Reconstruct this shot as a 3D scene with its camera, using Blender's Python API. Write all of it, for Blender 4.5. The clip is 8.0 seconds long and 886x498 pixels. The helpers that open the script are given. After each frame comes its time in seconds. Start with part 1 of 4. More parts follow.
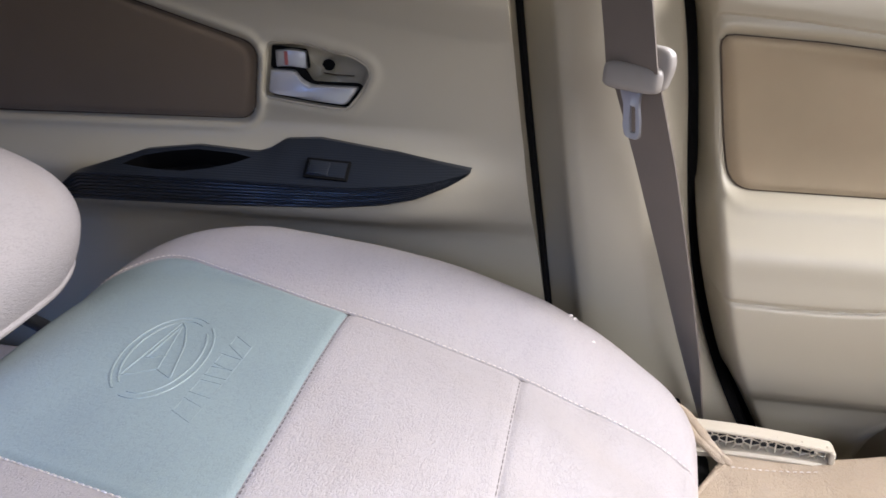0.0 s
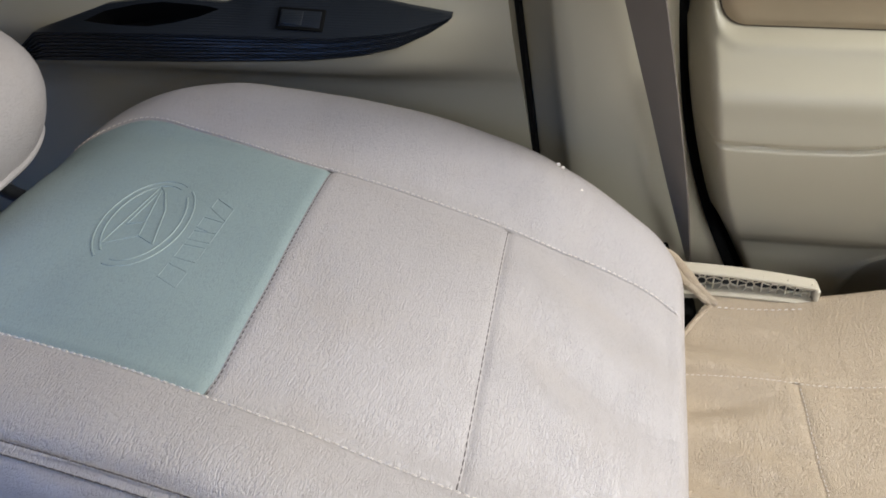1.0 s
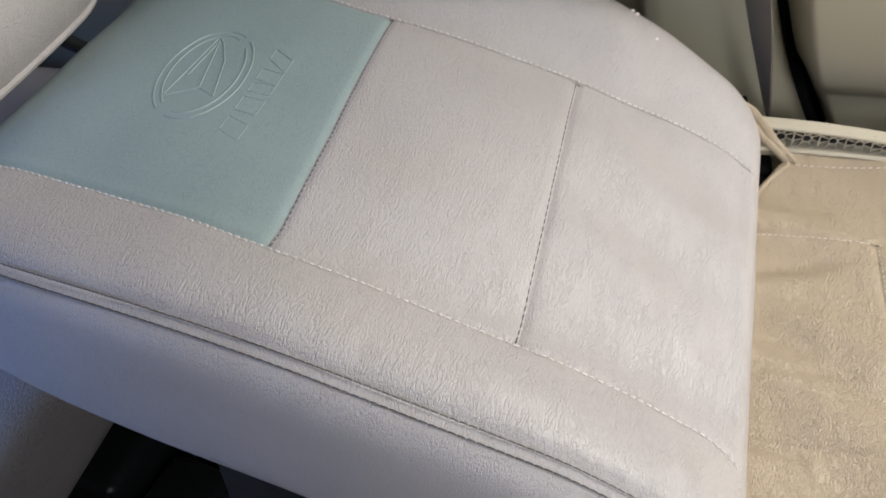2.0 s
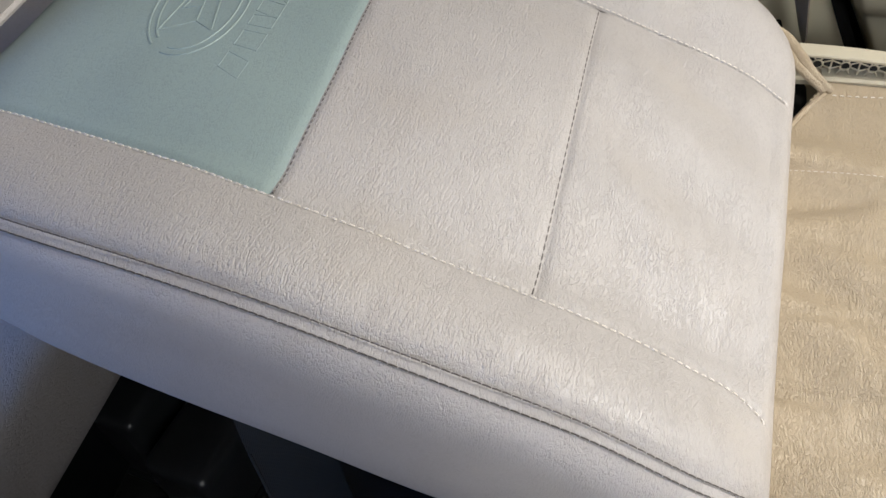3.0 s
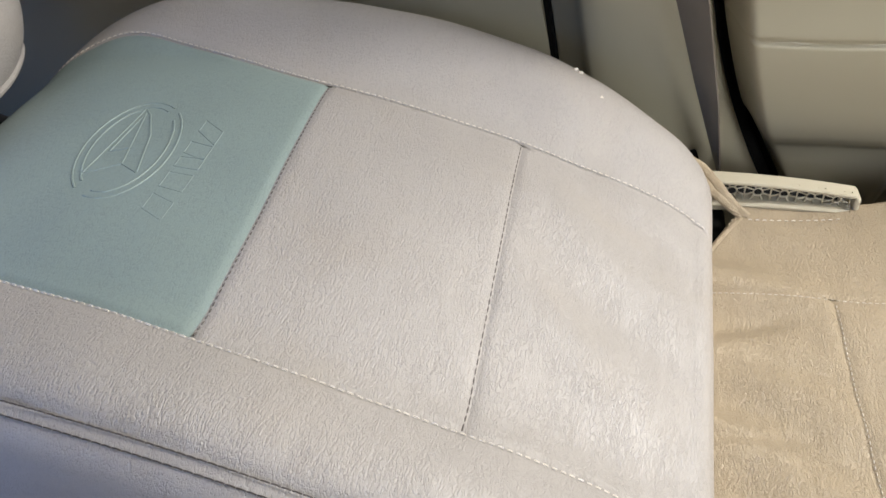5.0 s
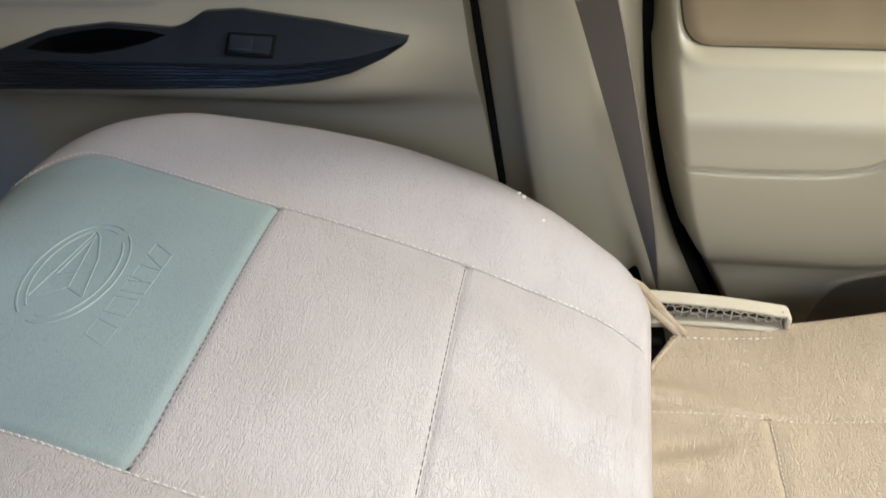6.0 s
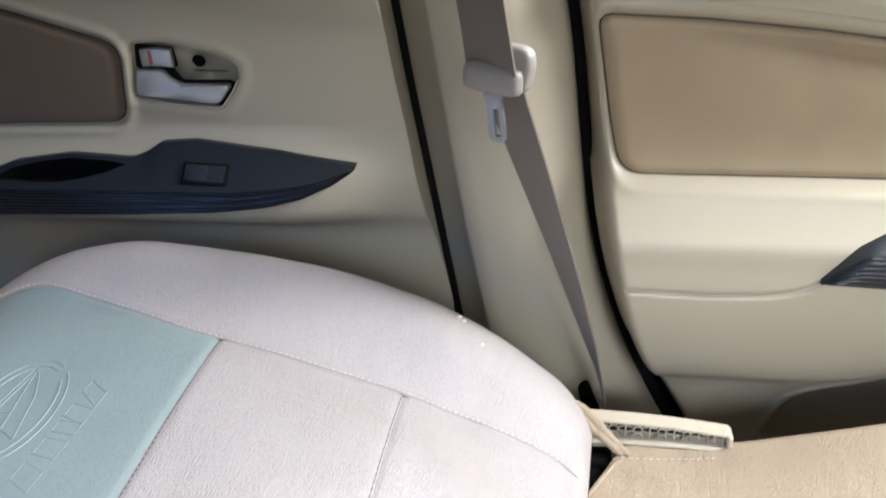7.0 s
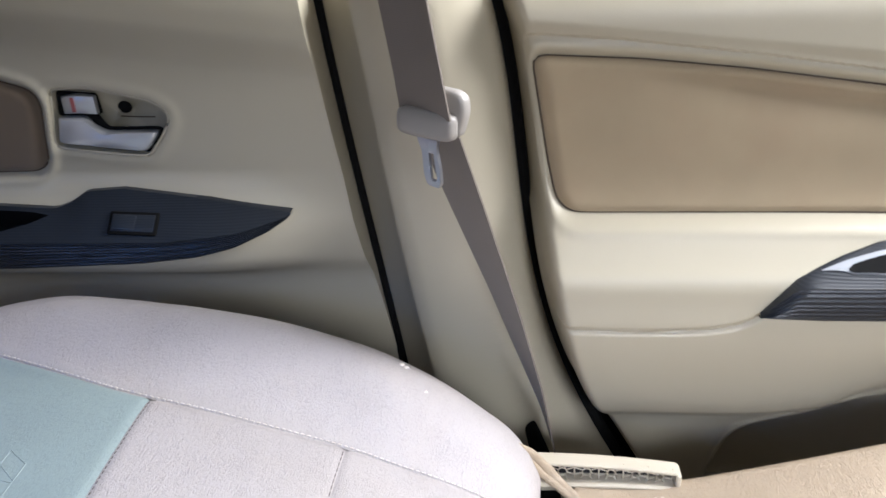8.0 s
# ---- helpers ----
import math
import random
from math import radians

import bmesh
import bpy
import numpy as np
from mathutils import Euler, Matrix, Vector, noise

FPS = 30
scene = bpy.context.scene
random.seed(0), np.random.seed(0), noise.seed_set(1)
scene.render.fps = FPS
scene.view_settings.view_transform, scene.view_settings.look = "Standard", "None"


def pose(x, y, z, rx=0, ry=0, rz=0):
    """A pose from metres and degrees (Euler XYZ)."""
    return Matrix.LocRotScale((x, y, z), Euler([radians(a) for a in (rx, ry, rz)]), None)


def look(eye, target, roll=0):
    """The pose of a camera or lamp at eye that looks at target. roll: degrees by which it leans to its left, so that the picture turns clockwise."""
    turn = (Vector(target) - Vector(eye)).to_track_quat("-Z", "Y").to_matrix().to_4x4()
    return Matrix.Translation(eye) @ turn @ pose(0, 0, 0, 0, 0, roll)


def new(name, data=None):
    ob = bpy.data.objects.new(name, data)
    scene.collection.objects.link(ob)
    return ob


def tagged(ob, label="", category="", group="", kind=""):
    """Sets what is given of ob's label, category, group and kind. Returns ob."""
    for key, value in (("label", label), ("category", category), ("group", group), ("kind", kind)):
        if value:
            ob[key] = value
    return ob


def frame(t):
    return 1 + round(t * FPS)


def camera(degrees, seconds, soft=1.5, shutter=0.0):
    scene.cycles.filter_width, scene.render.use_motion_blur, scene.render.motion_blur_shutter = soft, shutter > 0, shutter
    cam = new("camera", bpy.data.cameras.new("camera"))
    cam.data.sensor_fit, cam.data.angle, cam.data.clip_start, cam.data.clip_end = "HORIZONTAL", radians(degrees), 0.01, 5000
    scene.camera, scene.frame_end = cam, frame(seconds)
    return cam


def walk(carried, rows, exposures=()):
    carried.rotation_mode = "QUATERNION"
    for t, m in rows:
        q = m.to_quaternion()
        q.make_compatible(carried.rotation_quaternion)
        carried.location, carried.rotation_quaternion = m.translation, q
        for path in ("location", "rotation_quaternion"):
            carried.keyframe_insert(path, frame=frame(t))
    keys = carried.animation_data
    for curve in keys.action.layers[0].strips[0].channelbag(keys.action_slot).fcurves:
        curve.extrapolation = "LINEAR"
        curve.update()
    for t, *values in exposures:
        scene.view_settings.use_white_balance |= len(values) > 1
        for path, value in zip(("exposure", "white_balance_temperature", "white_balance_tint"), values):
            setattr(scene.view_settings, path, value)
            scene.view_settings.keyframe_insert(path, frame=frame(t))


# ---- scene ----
import functools

cam = camera(57.6, 8.0, shutter=0.25)
PATH = [
    (0, (0.02, -0.146, 0.882), (-0.337, 1.657, 0.094), 0.1),
    (0.2, (0.022, -0.135, 0.878), (-0.287, 1.66, 0.051), -0.1),
    (0.5, (0.027, -0.125, 0.872), (-0.253, 1.61, -0.084), -1.2),
    (0.8, (0.021, -0.129, 0.879), (-0.258, 1.54, -0.188), -1.1),
    (1, (0.022, -0.133, 0.878), (-0.285, 1.501, -0.235), -1.8),
    (1.5, (0.022, -0.136, 0.879), (-0.343, 1.402, -0.346), -3.1),
    (2, (0.023, -0.126, 0.871), (-0.412, 1.255, -0.509), -5.6),
    (2.2, (0.017, -0.113, 0.865), (-0.454, 1.207, -0.562), -7.0),
    (3.3, (0.021, -0.101, 0.86), (-0.431, 1.11, -0.666), -8.3),
    (3.5, (0.017, -0.104, 0.858), (-0.427, 1.091, -0.684), -8.4),
    (4, (0.02, -0.103, 0.859), (-0.423, 1.108, -0.67), -8.8),
    (4.5, (0.024, -0.096, 0.862), (-0.38, 1.309, -0.503), -6.3),
    (4.7, (0.026, -0.095, 0.863), (-0.354, 1.353, -0.463), -5.6),
    (5.8, (0.04, -0.091, 0.878), (-0.277, 1.491, -0.304), -3.6),
    (6, (0.041, -0.091, 0.887), (-0.236, 1.545, -0.229), -2.3),
    (6.2, (0.038, -0.1, 0.892), (-0.274, 1.565, -0.171), -2.2),
    (6.5, (0.03, -0.113, 0.9), (-0.525, 1.521, -0.112), -5.7),
    (6.8, (0.063, -0.094, 0.915), (-0.293, 1.595, -0.095), -3.7),
    (7, (0.095, -0.078, 0.929), (-0.203, 1.655, -0.024), -2.9),
    (7.2, (0.101, -0.082, 0.938), (-0.2, 1.688, 0.058), -1.5),
    (7.4, (0.11, -0.072, 0.951), (-0.178, 1.718, 0.106), -0.9),
    (7.5, (0.109, -0.069, 0.941), (-0.197, 1.72, 0.101), -0.3),
    (8, (0.099, -0.06, 0.933), (-0.069, 1.723, 0.041), -2.6),
]
walk(cam, [(t, look(eye, target, roll)) for t, eye, target, roll in PATH], exposures=[(0.0, -0.05, 6050, 17), (0.5, -0.32, 6250, 7), (1.0, -0.55, 6250, 8), (1.5, -0.68, 6200, 5), (2.0, -0.68, 6400, 7), (3.5, -0.53, 6550, 5), (4.5, -0.6, 6600, 5), (6.0, -0.32, 6450, 6), (6.5, -0.25, 6250, 9), (7.0, 0.0, 6000, 10), (7.5, 0.07, 5850, 12), (8.0, 0.05, 5850, 12)])

# ---- light ----
world = bpy.data.worlds.new("sky")
scene.world = world
world.use_nodes = True
wn = world.node_tree
sky = wn.nodes.new("ShaderNodeTexSky")
sky.sky_type = "NISHITA"
sky.sun_disc = False
sky.sun_elevation, sky.sun_rotation = radians(70), radians(236)
wn.nodes["Background"].inputs["Strength"].default_value = 0.02
wn.links.new(sky.outputs["Color"], wn.nodes["Background"].inputs["Color"])


def area(name, eye, target, sx, sy, power, color, spread=180):
    data = bpy.data.lights.new(name, "AREA")
    data.shape, data.size, data.size_y, data.energy, data.color = "RECTANGLE", sx, sy, power, color
    data.spread = radians(spread)
    ob = new(name, data)
    ob.matrix_world = look(eye, target)
    return ob


# daylight entering by the windows
area("windscreen_daylight", (1.15, 0.50, 1.42), (-0.05, 0.32, 0.55), 0.4, 0.5, 31.0, (1.0, 0.955, 0.90))
area("driver_window_daylight", (0.62, -0.80, 1.10), (0.65, 0.30, 0.50), 0.7, 0.4, 2.1, (0.98, 0.98, 1.0), 72)
area("driver_window_sky", (0.55, -0.82, 1.12), (0.20, -0.02, 0.42), 0.7, 0.36, 1.3, (0.98, 0.98, 1.0), 58)
area("front_side_daylight", (0.55, 0.70, 1.12), (0.30, 0.2, 0.6), 0.75, 0.34, 9.0, (1.0, 0.955, 0.89))
area("rear_side_daylight", (-0.35, 0.675, 1.14), (-0.22, 0.25, 0.55), 0.6, 0.30, 0.3, (0.86, 0.93, 1.0))
area("tinted_window_daylight", (-0.60, -0.80, 1.07), (-0.30, -0.05, 0.32), 0.8, 0.42, 3.2, (0.20, 0.41, 1.0), 58)
sun = bpy.data.lights.new("sun", "SUN")
sun.energy, sun.angle, sun.color = 3.0, radians(0.5), (1.0, 0.96, 0.9)
new("sun", sun).matrix_world = look((-3, -2, 10), (0, 0, 0))


# ---- materials ----
def material(name, color, rough=0.5, metal=0.0, vary=0.06, vary_scale=9.0, grain=0.0, grain_scale=400.0, kind="noise", stretch=(1, 1, 1), sheen=0.0, coat=0.0, spec=0.5, dirt=0.0, dirt_color=(0.3, 0.2, 0.1)):
    m = bpy.data.materials.new(name)
    m.use_nodes = True
    nt = m.node_tree
    n, l = nt.nodes, nt.links
    b = n["Principled BSDF"]
    b.inputs["Roughness"].default_value, b.inputs["Metallic"].default_value = rough, metal
    b.inputs["Sheen Weight"].default_value, b.inputs["Coat Weight"].default_value = sheen, coat
    b.inputs["Coat Roughness"].default_value, b.inputs["Specular IOR Level"].default_value = 0.32, spec
    tc = n.new("ShaderNodeTexCoord")
    mp = n.new("ShaderNodeMapping")
    mp.inputs["Scale"].default_value = stretch
    l.new(tc.outputs["Object"], mp.inputs["Vector"])
    big = n.new("ShaderNodeTexNoise")
    big.inputs["Scale"].default_value, big.inputs["Detail"].default_value = vary_scale, 5
    l.new(tc.outputs["Object"], big.inputs["Vector"])
    ramp = n.new("ShaderNodeMapRange")
    ramp.inputs["From Min"].default_value, ramp.inputs["From Max"].default_value = 0.3, 0.7
    ramp.inputs["To Min"].default_value, ramp.inputs["To Max"].default_value = 1 - vary, 1 + vary
    l.new(big.outputs["Fac"], ramp.inputs["Value"])
    mul = n.new("ShaderNodeVectorMath")
    mul.operation = "SCALE"
    mul.inputs[0].default_value = color
    l.new(ramp.outputs["Result"], mul.inputs["Scale"])
    out = mul.outputs["Vector"]
    if dirt:
        spots = n.new("ShaderNodeTexNoise")
        spots.inputs["Scale"].default_value, spots.inputs["Detail"].default_value = 14, 8
        l.new(tc.outputs["Object"], spots.inputs["Vector"])
        dr = n.new("ShaderNodeMapRange")
        dr.inputs["From Min"].default_value, dr.inputs["From Max"].default_value = 0.52, 0.75
        dr.inputs["To Max"].default_value = dirt
        l.new(spots.outputs["Fac"], dr.inputs["Value"])
        mx = n.new("ShaderNodeMix")
        mx.data_type = "RGBA"
        mx.inputs["B"].default_value = (*dirt_color, 1)
        l.new(dr.outputs["Result"], mx.inputs["Factor"])
        l.new(out, mx.inputs["A"])
        out = mx.outputs["Result"]
    l.new(out, b.inputs["Base Color"])
    if grain:
        bump = n.new("ShaderNodeBump")
        bump.inputs["Strength"].default_value, bump.inputs["Distance"].default_value = grain, 0.001
        if kind == "leather":
            # creased hide: plateaus between thin branching folds, at two sizes, stretched along the skin
            wob = n.new("ShaderNodeTexNoise")
            wob.inputs["Scale"].default_value, wob.inputs["Detail"].default_value = 330, 2
            l.new(tc.outputs["Object"], wob.inputs["Vector"])
            add = n.new("ShaderNodeVectorMath")
            add.operation = "MULTIPLY_ADD"
            add.inputs[1].default_value = (0.0015, 0.0008, 0.0015)
            l.new(wob.outputs["Color"], add.inputs[0])
            l.new(mp.outputs["Vector"], add.inputs[2])
            folds = []
            for size, deep in ((1.0, 1.0), (1.9, 0.5)):
                field = n.new("ShaderNodeTexNoise")
                field.inputs["Scale"].default_value, field.inputs["Detail"].default_value = grain_scale * size, 1.5
                l.new(add.outputs["Vector"], field.inputs["Vector"])
                off = n.new("ShaderNodeMath")
                off.operation = "SUBTRACT"
                off.inputs[1].default_value = 0.5
                l.new(field.outputs["Fac"], off.inputs[0])
                away = n.new("ShaderNodeMath")
                away.operation = "ABSOLUTE"
                l.new(off.outputs["Value"], away.inputs[0])
                cut = n.new("ShaderNodeMapRange")
                cut.interpolation_type = "SMOOTHSTEP"
                cut.inputs["From Min"].default_value, cut.inputs["From Max"].default_value = 0.0, 0.085
                cut.inputs["To Min"].default_value, cut.inputs["To Max"].default_value = -deep, 0.0
                l.new(away.outputs["Value"], cut.inputs["Value"])
                # folds come and go over the hide
                rest = n.new("ShaderNodeTexNoise")
                rest.inputs["Scale"].default_value, rest.inputs["Detail"].default_value = 130 / size, 2
                l.new(mp.outputs["Vector"], rest.inputs["Vector"])
                keep = n.new("ShaderNodeMapRange")
                keep.inputs["From Min"].default_value, keep.inputs["From Max"].default_value = 0.38, 0.58
                keep.inputs["To Min"].default_value = 0.5
                l.new(rest.outputs["Fac"], keep.inputs["Value"])
                both = n.new("ShaderNodeMath")
                both.operation = "MULTIPLY"
                l.new(cut.outputs["Result"], both.inputs[0])
                l.new(keep.outputs["Result"], both.inputs[1])
                folds.append(both.outputs["Value"])
            both = n.new("ShaderNodeMath")
            both.operation = "ADD"
            l.new(folds[0], both.inputs[0])
            l.new(folds[1], both.inputs[1])
            height = both.outputs["Value"]
            # folds are darkened in colour too, as shade, so creases always show
            fold_shade = n.new("ShaderNodeMapRange")
            fold_shade.inputs["From Min"].default_value = -1.0
            fold_shade.inputs["To Min"].default_value, fold_shade.inputs["To Max"].default_value = 0.85, 1.02
            l.new(folds[0], fold_shade.inputs["Value"])
            tone = n.new("ShaderNodeVectorMath")
            tone.operation = "SCALE"
            l.new(out, tone.inputs[0])
            l.new(fold_shade.outputs["Result"], tone.inputs["Scale"])
            l.new(tone.outputs["Vector"], b.inputs["Base Color"])
        elif kind == "ribs":
            wave = n.new("ShaderNodeTexWave")
            wave.bands_direction = "Z"
            wave.inputs["Scale"].default_value, wave.inputs["Distortion"].default_value = grain_scale, 1.2
            wave.inputs["Detail"].default_value, wave.inputs["Detail Scale"].default_value = 1, 0.4
            l.new(mp.outputs["Vector"], wave.inputs["Vector"])
            height = wave.outputs["Fac"]
        elif kind == "weave":
            a = n.new("ShaderNodeTexWave")
            a.bands_direction = "X"
            a.inputs["Scale"].default_value = grain_scale
            c = n.new("ShaderNodeTexWave")
            c.bands_direction = "Z"
            c.inputs["Scale"].default_value = grain_scale
            l.new(mp.outputs["Vector"], a.inputs["Vector"])
            l.new(mp.outputs["Vector"], c.inputs["Vector"])
            mm = n.new("ShaderNodeMath")
            mm.operation = "MULTIPLY"
            l.new(a.outputs["Fac"], mm.inputs[0])
            l.new(c.outputs["Fac"], mm.inputs[1])
            height = mm.outputs["Value"]
        else:
            fine = n.new("ShaderNodeTexNoise")
            fine.inputs["Scale"].default_value, fine.inputs["Detail"].default_value = grain_scale, 3
            l.new(mp.outputs["Vector"], fine.inputs["Vector"])
            height = fine.outputs["Fac"]
        l.new(height, bump.inputs["Height"])
        l.new(bump.outputs["Normal"], b.inputs["Normal"])
    return m


LEATHER = material("beige_leatherette", (0.49, 0.453, 0.445), 0.41, vary=0.05, vary_scale=6, coat=0.1, grain=0.50, grain_scale=580, kind="leather", stretch=(1.0, 0.26, 0.8), dirt=0.18, dirt_color=(0.46, 0.37, 0.28))
CUSHION = material("tan_leatherette", (0.475, 0.38, 0.272), 0.36, vary=0.06, vary_scale=6, grain=0.68, grain_scale=600, kind="leather", stretch=(1.0, 0.26, 0.8), dirt=0.2, dirt_color=(0.43, 0.34, 0.23))
MINT = material("mint_leatherette", (0.29, 0.36, 0.358), 0.47, vary=0.05, vary_scale=7, grain=0.20, grain_scale=600, kind="leather", stretch=(1.0, 0.26, 0.8))
THREAD = material("pale_thread", (0.78, 0.72, 0.66), 0.8, grain=0.3, grain_scale=1500)
SEAM = material("dark_seam_thread", (0.10, 0.085, 0.08), 0.85, grain=0.3, grain_scale=1500)
DARK_THREAD = material("grey_thread", (0.12, 0.105, 0.10), 0.8, grain=0.3, grain_scale=1500)
TRIM = material("beige_plastic", (0.45, 0.41, 0.305), 0.42, vary=0.025, vary_scale=5, grain=0.10, grain_scale=900)
TRIM_LOW = material("beige_lever_plastic", (0.50, 0.45, 0.35), 0.4, vary=0.04, grain=0.2, grain_scale=900)
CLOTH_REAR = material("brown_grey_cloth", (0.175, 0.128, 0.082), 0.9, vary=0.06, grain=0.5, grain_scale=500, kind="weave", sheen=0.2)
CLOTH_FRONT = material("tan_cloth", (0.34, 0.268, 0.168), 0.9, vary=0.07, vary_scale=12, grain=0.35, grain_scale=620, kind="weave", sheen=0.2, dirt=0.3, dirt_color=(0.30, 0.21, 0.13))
GROOVE_SHADE_AND_SEAM = material("dark_brown_groove_shade_and_seam", (0.085, 0.065, 0.045), 0.9, grain=0.4, grain_scale=700)
BLACK = material("black_ribbed_plastic", (0.015, 0.019, 0.026), 0.36, vary=0.15, grain=0.14, grain_scale=170, kind="ribs", stretch=(0.12, 1, 1))
DARK = material("black_plastic_and_shade", (0.012, 0.013, 0.015), 0.4, vary=0.2, grain=0.2, grain_scale=900)
GLOSS = material("smooth_black_plastic", (0.02, 0.021, 0.024), 0.28, vary=0.2, grain=0.15, grain_scale=700)
# for rubber, and for gaps and hollows whose shade is put in as black
RUBBER_AND_SHADE = material("black_rubber_and_shade", (0.004, 0.004, 0.004), 0.8, vary=0.1, spec=0.15)
CARPET = material("black_carpet", (0.012, 0.011, 0.011), 0.95, vary=0.3, vary_scale=30, grain=0.9, grain_scale=700)
SILVER = material("silver_paint", (0.50, 0.51, 0.52), 0.33, metal=0.5, vary=0.02)
GRIP = material("silver_grip_paint", (0.42, 0.44, 0.48), 0.35, metal=0.5, vary=0.04)
CHROME = material("grey_steel", (0.45, 0.46, 0.50), 0.3, metal=0.9, vary=0.05)
RED = material("red_mark", (0.34, 0.10, 0.09), 0.5)
BELT = material("brown_grey_webbing", (0.15, 0.122, 0.097), 0.75, vary=0.06, vary_scale=20, grain=0.22, grain_scale=700, kind="weave", stretch=(1, 1, 0.35), sheen=0.3)
TONGUE = material("taupe_plastic", (0.28, 0.26, 0.235), 0.4, vary=0.04, grain=0.15, grain_scale=900)
BODY = material("white_body_paint", (0.75, 0.76, 0.78), 0.25, vary=0.02, coat=0.5)
HEADLINER = material("grey_headliner", (0.30, 0.29, 0.28), 0.9, vary=0.03, grain=0.4, grain_scale=600)
GRASS = material("grass", (0.07, 0.11, 0.04), 0.9, vary=0.5, vary_scale=6, grain=0.8, grain_scale=60)


# ---- building helpers ----
def thing(name, at, label, category, group="", kind=""):
    ob = new(name)
    ob.location = at
    ob.empty_display_size = 0.05
    return tagged(ob, label, category, group, kind)


def part(name, bm, mat, parent=None, label="", smooth=True):
    bmesh.ops.recalc_face_normals(bm, faces=bm.faces)
    me = bpy.data.meshes.new(name)
    bm.to_mesh(me)
    bm.free()
    me.materials.append(mat)
    if smooth:
        me.shade_smooth()
        me.set_sharp_from_angle(angle=radians(40))
    ob = new(name, me)
    if parent:
        root = parent
        place = Matrix.Translation(root.location)
        while root.parent:
            root = root.parent
            place = Matrix.Translation(root.location)
        ob.parent = parent
        ob.matrix_parent_inverse = (place if parent == root else Matrix.Identity(4)).inverted()
    if label:
        ob["label"] = label
    return ob


def grid(bm, rows, closed=False):
    """Faces over rows of points."""
    vs = [[bm.verts.new(p) for p in row] for row in rows]
    for a, b in zip(vs, vs[1:]):
        n = len(a)
        for i in range(n if closed else n - 1):
            j = (i + 1) % n
            bm.faces.new((a[i], a[j], b[j], b[i]))
    return vs


def tube(points, r, sides=6):
    bm = bmesh.new()
    pts = [Vector(p) for p in points]
    rows = []
    for i, p in enumerate(pts):
        d = (pts[min(i + 1, len(pts) - 1)] - pts[max(i - 1, 0)]).normalized()
        up = Vector((0, 0, 1)) if abs(d.z) < 0.9 else Vector((1, 0, 0))
        a = d.cross(up).normalized()
        b = d.cross(a)
        rows.append([p + r * (a * math.cos(k * 2 * math.pi / sides) + b * math.sin(k * 2 * math.pi / sides)) for k in range(sides)])
    vs = grid(bm, rows, True)
    bm.faces.new(vs[0])
    bm.faces.new(vs[-1])
    return bm


def block(size, m=None, r=0.01, seg=3):
    """A box with rounded edges, laid by the pose m."""
    bm = bmesh.new()
    bmesh.ops.create_cube(bm, size=1, matrix=Matrix.Diagonal((*size, 1)))
    if r:
        bmesh.ops.bevel(bm, geom=bm.edges[:], offset=r, segments=seg, profile=0.5, affect="EDGES")
    if m is not None:
        bmesh.ops.transform(bm, matrix=m, verts=bm.verts)
    return bm


def merged(*bms):
    out = bmesh.new()
    for bm in bms:
        me = bpy.data.meshes.new("temporary")
        bm.to_mesh(me)
        bm.free()
        out.from_mesh(me)
        bpy.data.meshes.remove(me)
    return out


def rounded(points, r, seg=6):
    """A polygon with its corners rounded by r (one number, or one for each corner)."""
    n, out = len(points), []
    for i in range(n):
        p, a, b = Vector(points[i]), Vector(points[i - 1]), Vector(points[(i + 1) % n])
        rr = r[i] if isinstance(r, (list, tuple)) else r
        u, v = (a - p), (b - p)
        k = min(rr, 0.45 * u.length, 0.45 * v.length)
        s, e = p + u.normalized() * k, p + v.normalized() * k
        for j in range(seg + 1):
            t = j / seg
            out.append((1 - t) ** 2 * s + 2 * t * (1 - t) * p + t * t * e)
    return [tuple(p) for p in out]


def spaced(points, step):
    """The closed outline again, at even steps."""
    p = np.array(points + [points[0]])
    d = np.r_[0, np.cumsum(np.hypot(*np.diff(p, axis=0).T))]
    s = np.linspace(0, d[-1], max(12, int(d[-1] / step)), endpoint=False)
    return np.c_[np.interp(s, d, p[:, 0]), np.interp(s, d, p[:, 1])]


def sdf(X, Z, poly):
    """Signed distance to a polygon, negative inside."""
    P = np.array(poly)
    best, inside = np.full(X.shape, 1e9), np.zeros(X.shape, bool)
    for (ax, az), (bx, bz) in zip(P, np.roll(P, -1, 0)):
        ex, ez = bx - ax, bz - az
        h = np.clip(((X - ax) * ex + (Z - az) * ez) / (ex * ex + ez * ez + 1e-12), 0, 1)
        best = np.minimum(best, np.hypot(X - ax - h * ex, Z - az - h * ez))
        cross = ((az > Z) != (bz > Z)) & (X < ex * (Z - az) / (ez if abs(ez) > 1e-12 else 1e-12) + ax)
        inside ^= cross
    return np.where(inside, -best, best)


def smooth(a, b, x):
    t = np.clip((x - a) / (b - a), 0, 1)
    return t * t * (3 - 2 * t)


def lerp(x, table):
    xs, ys = zip(*sorted(table))
    return np.interp(x, xs, ys)


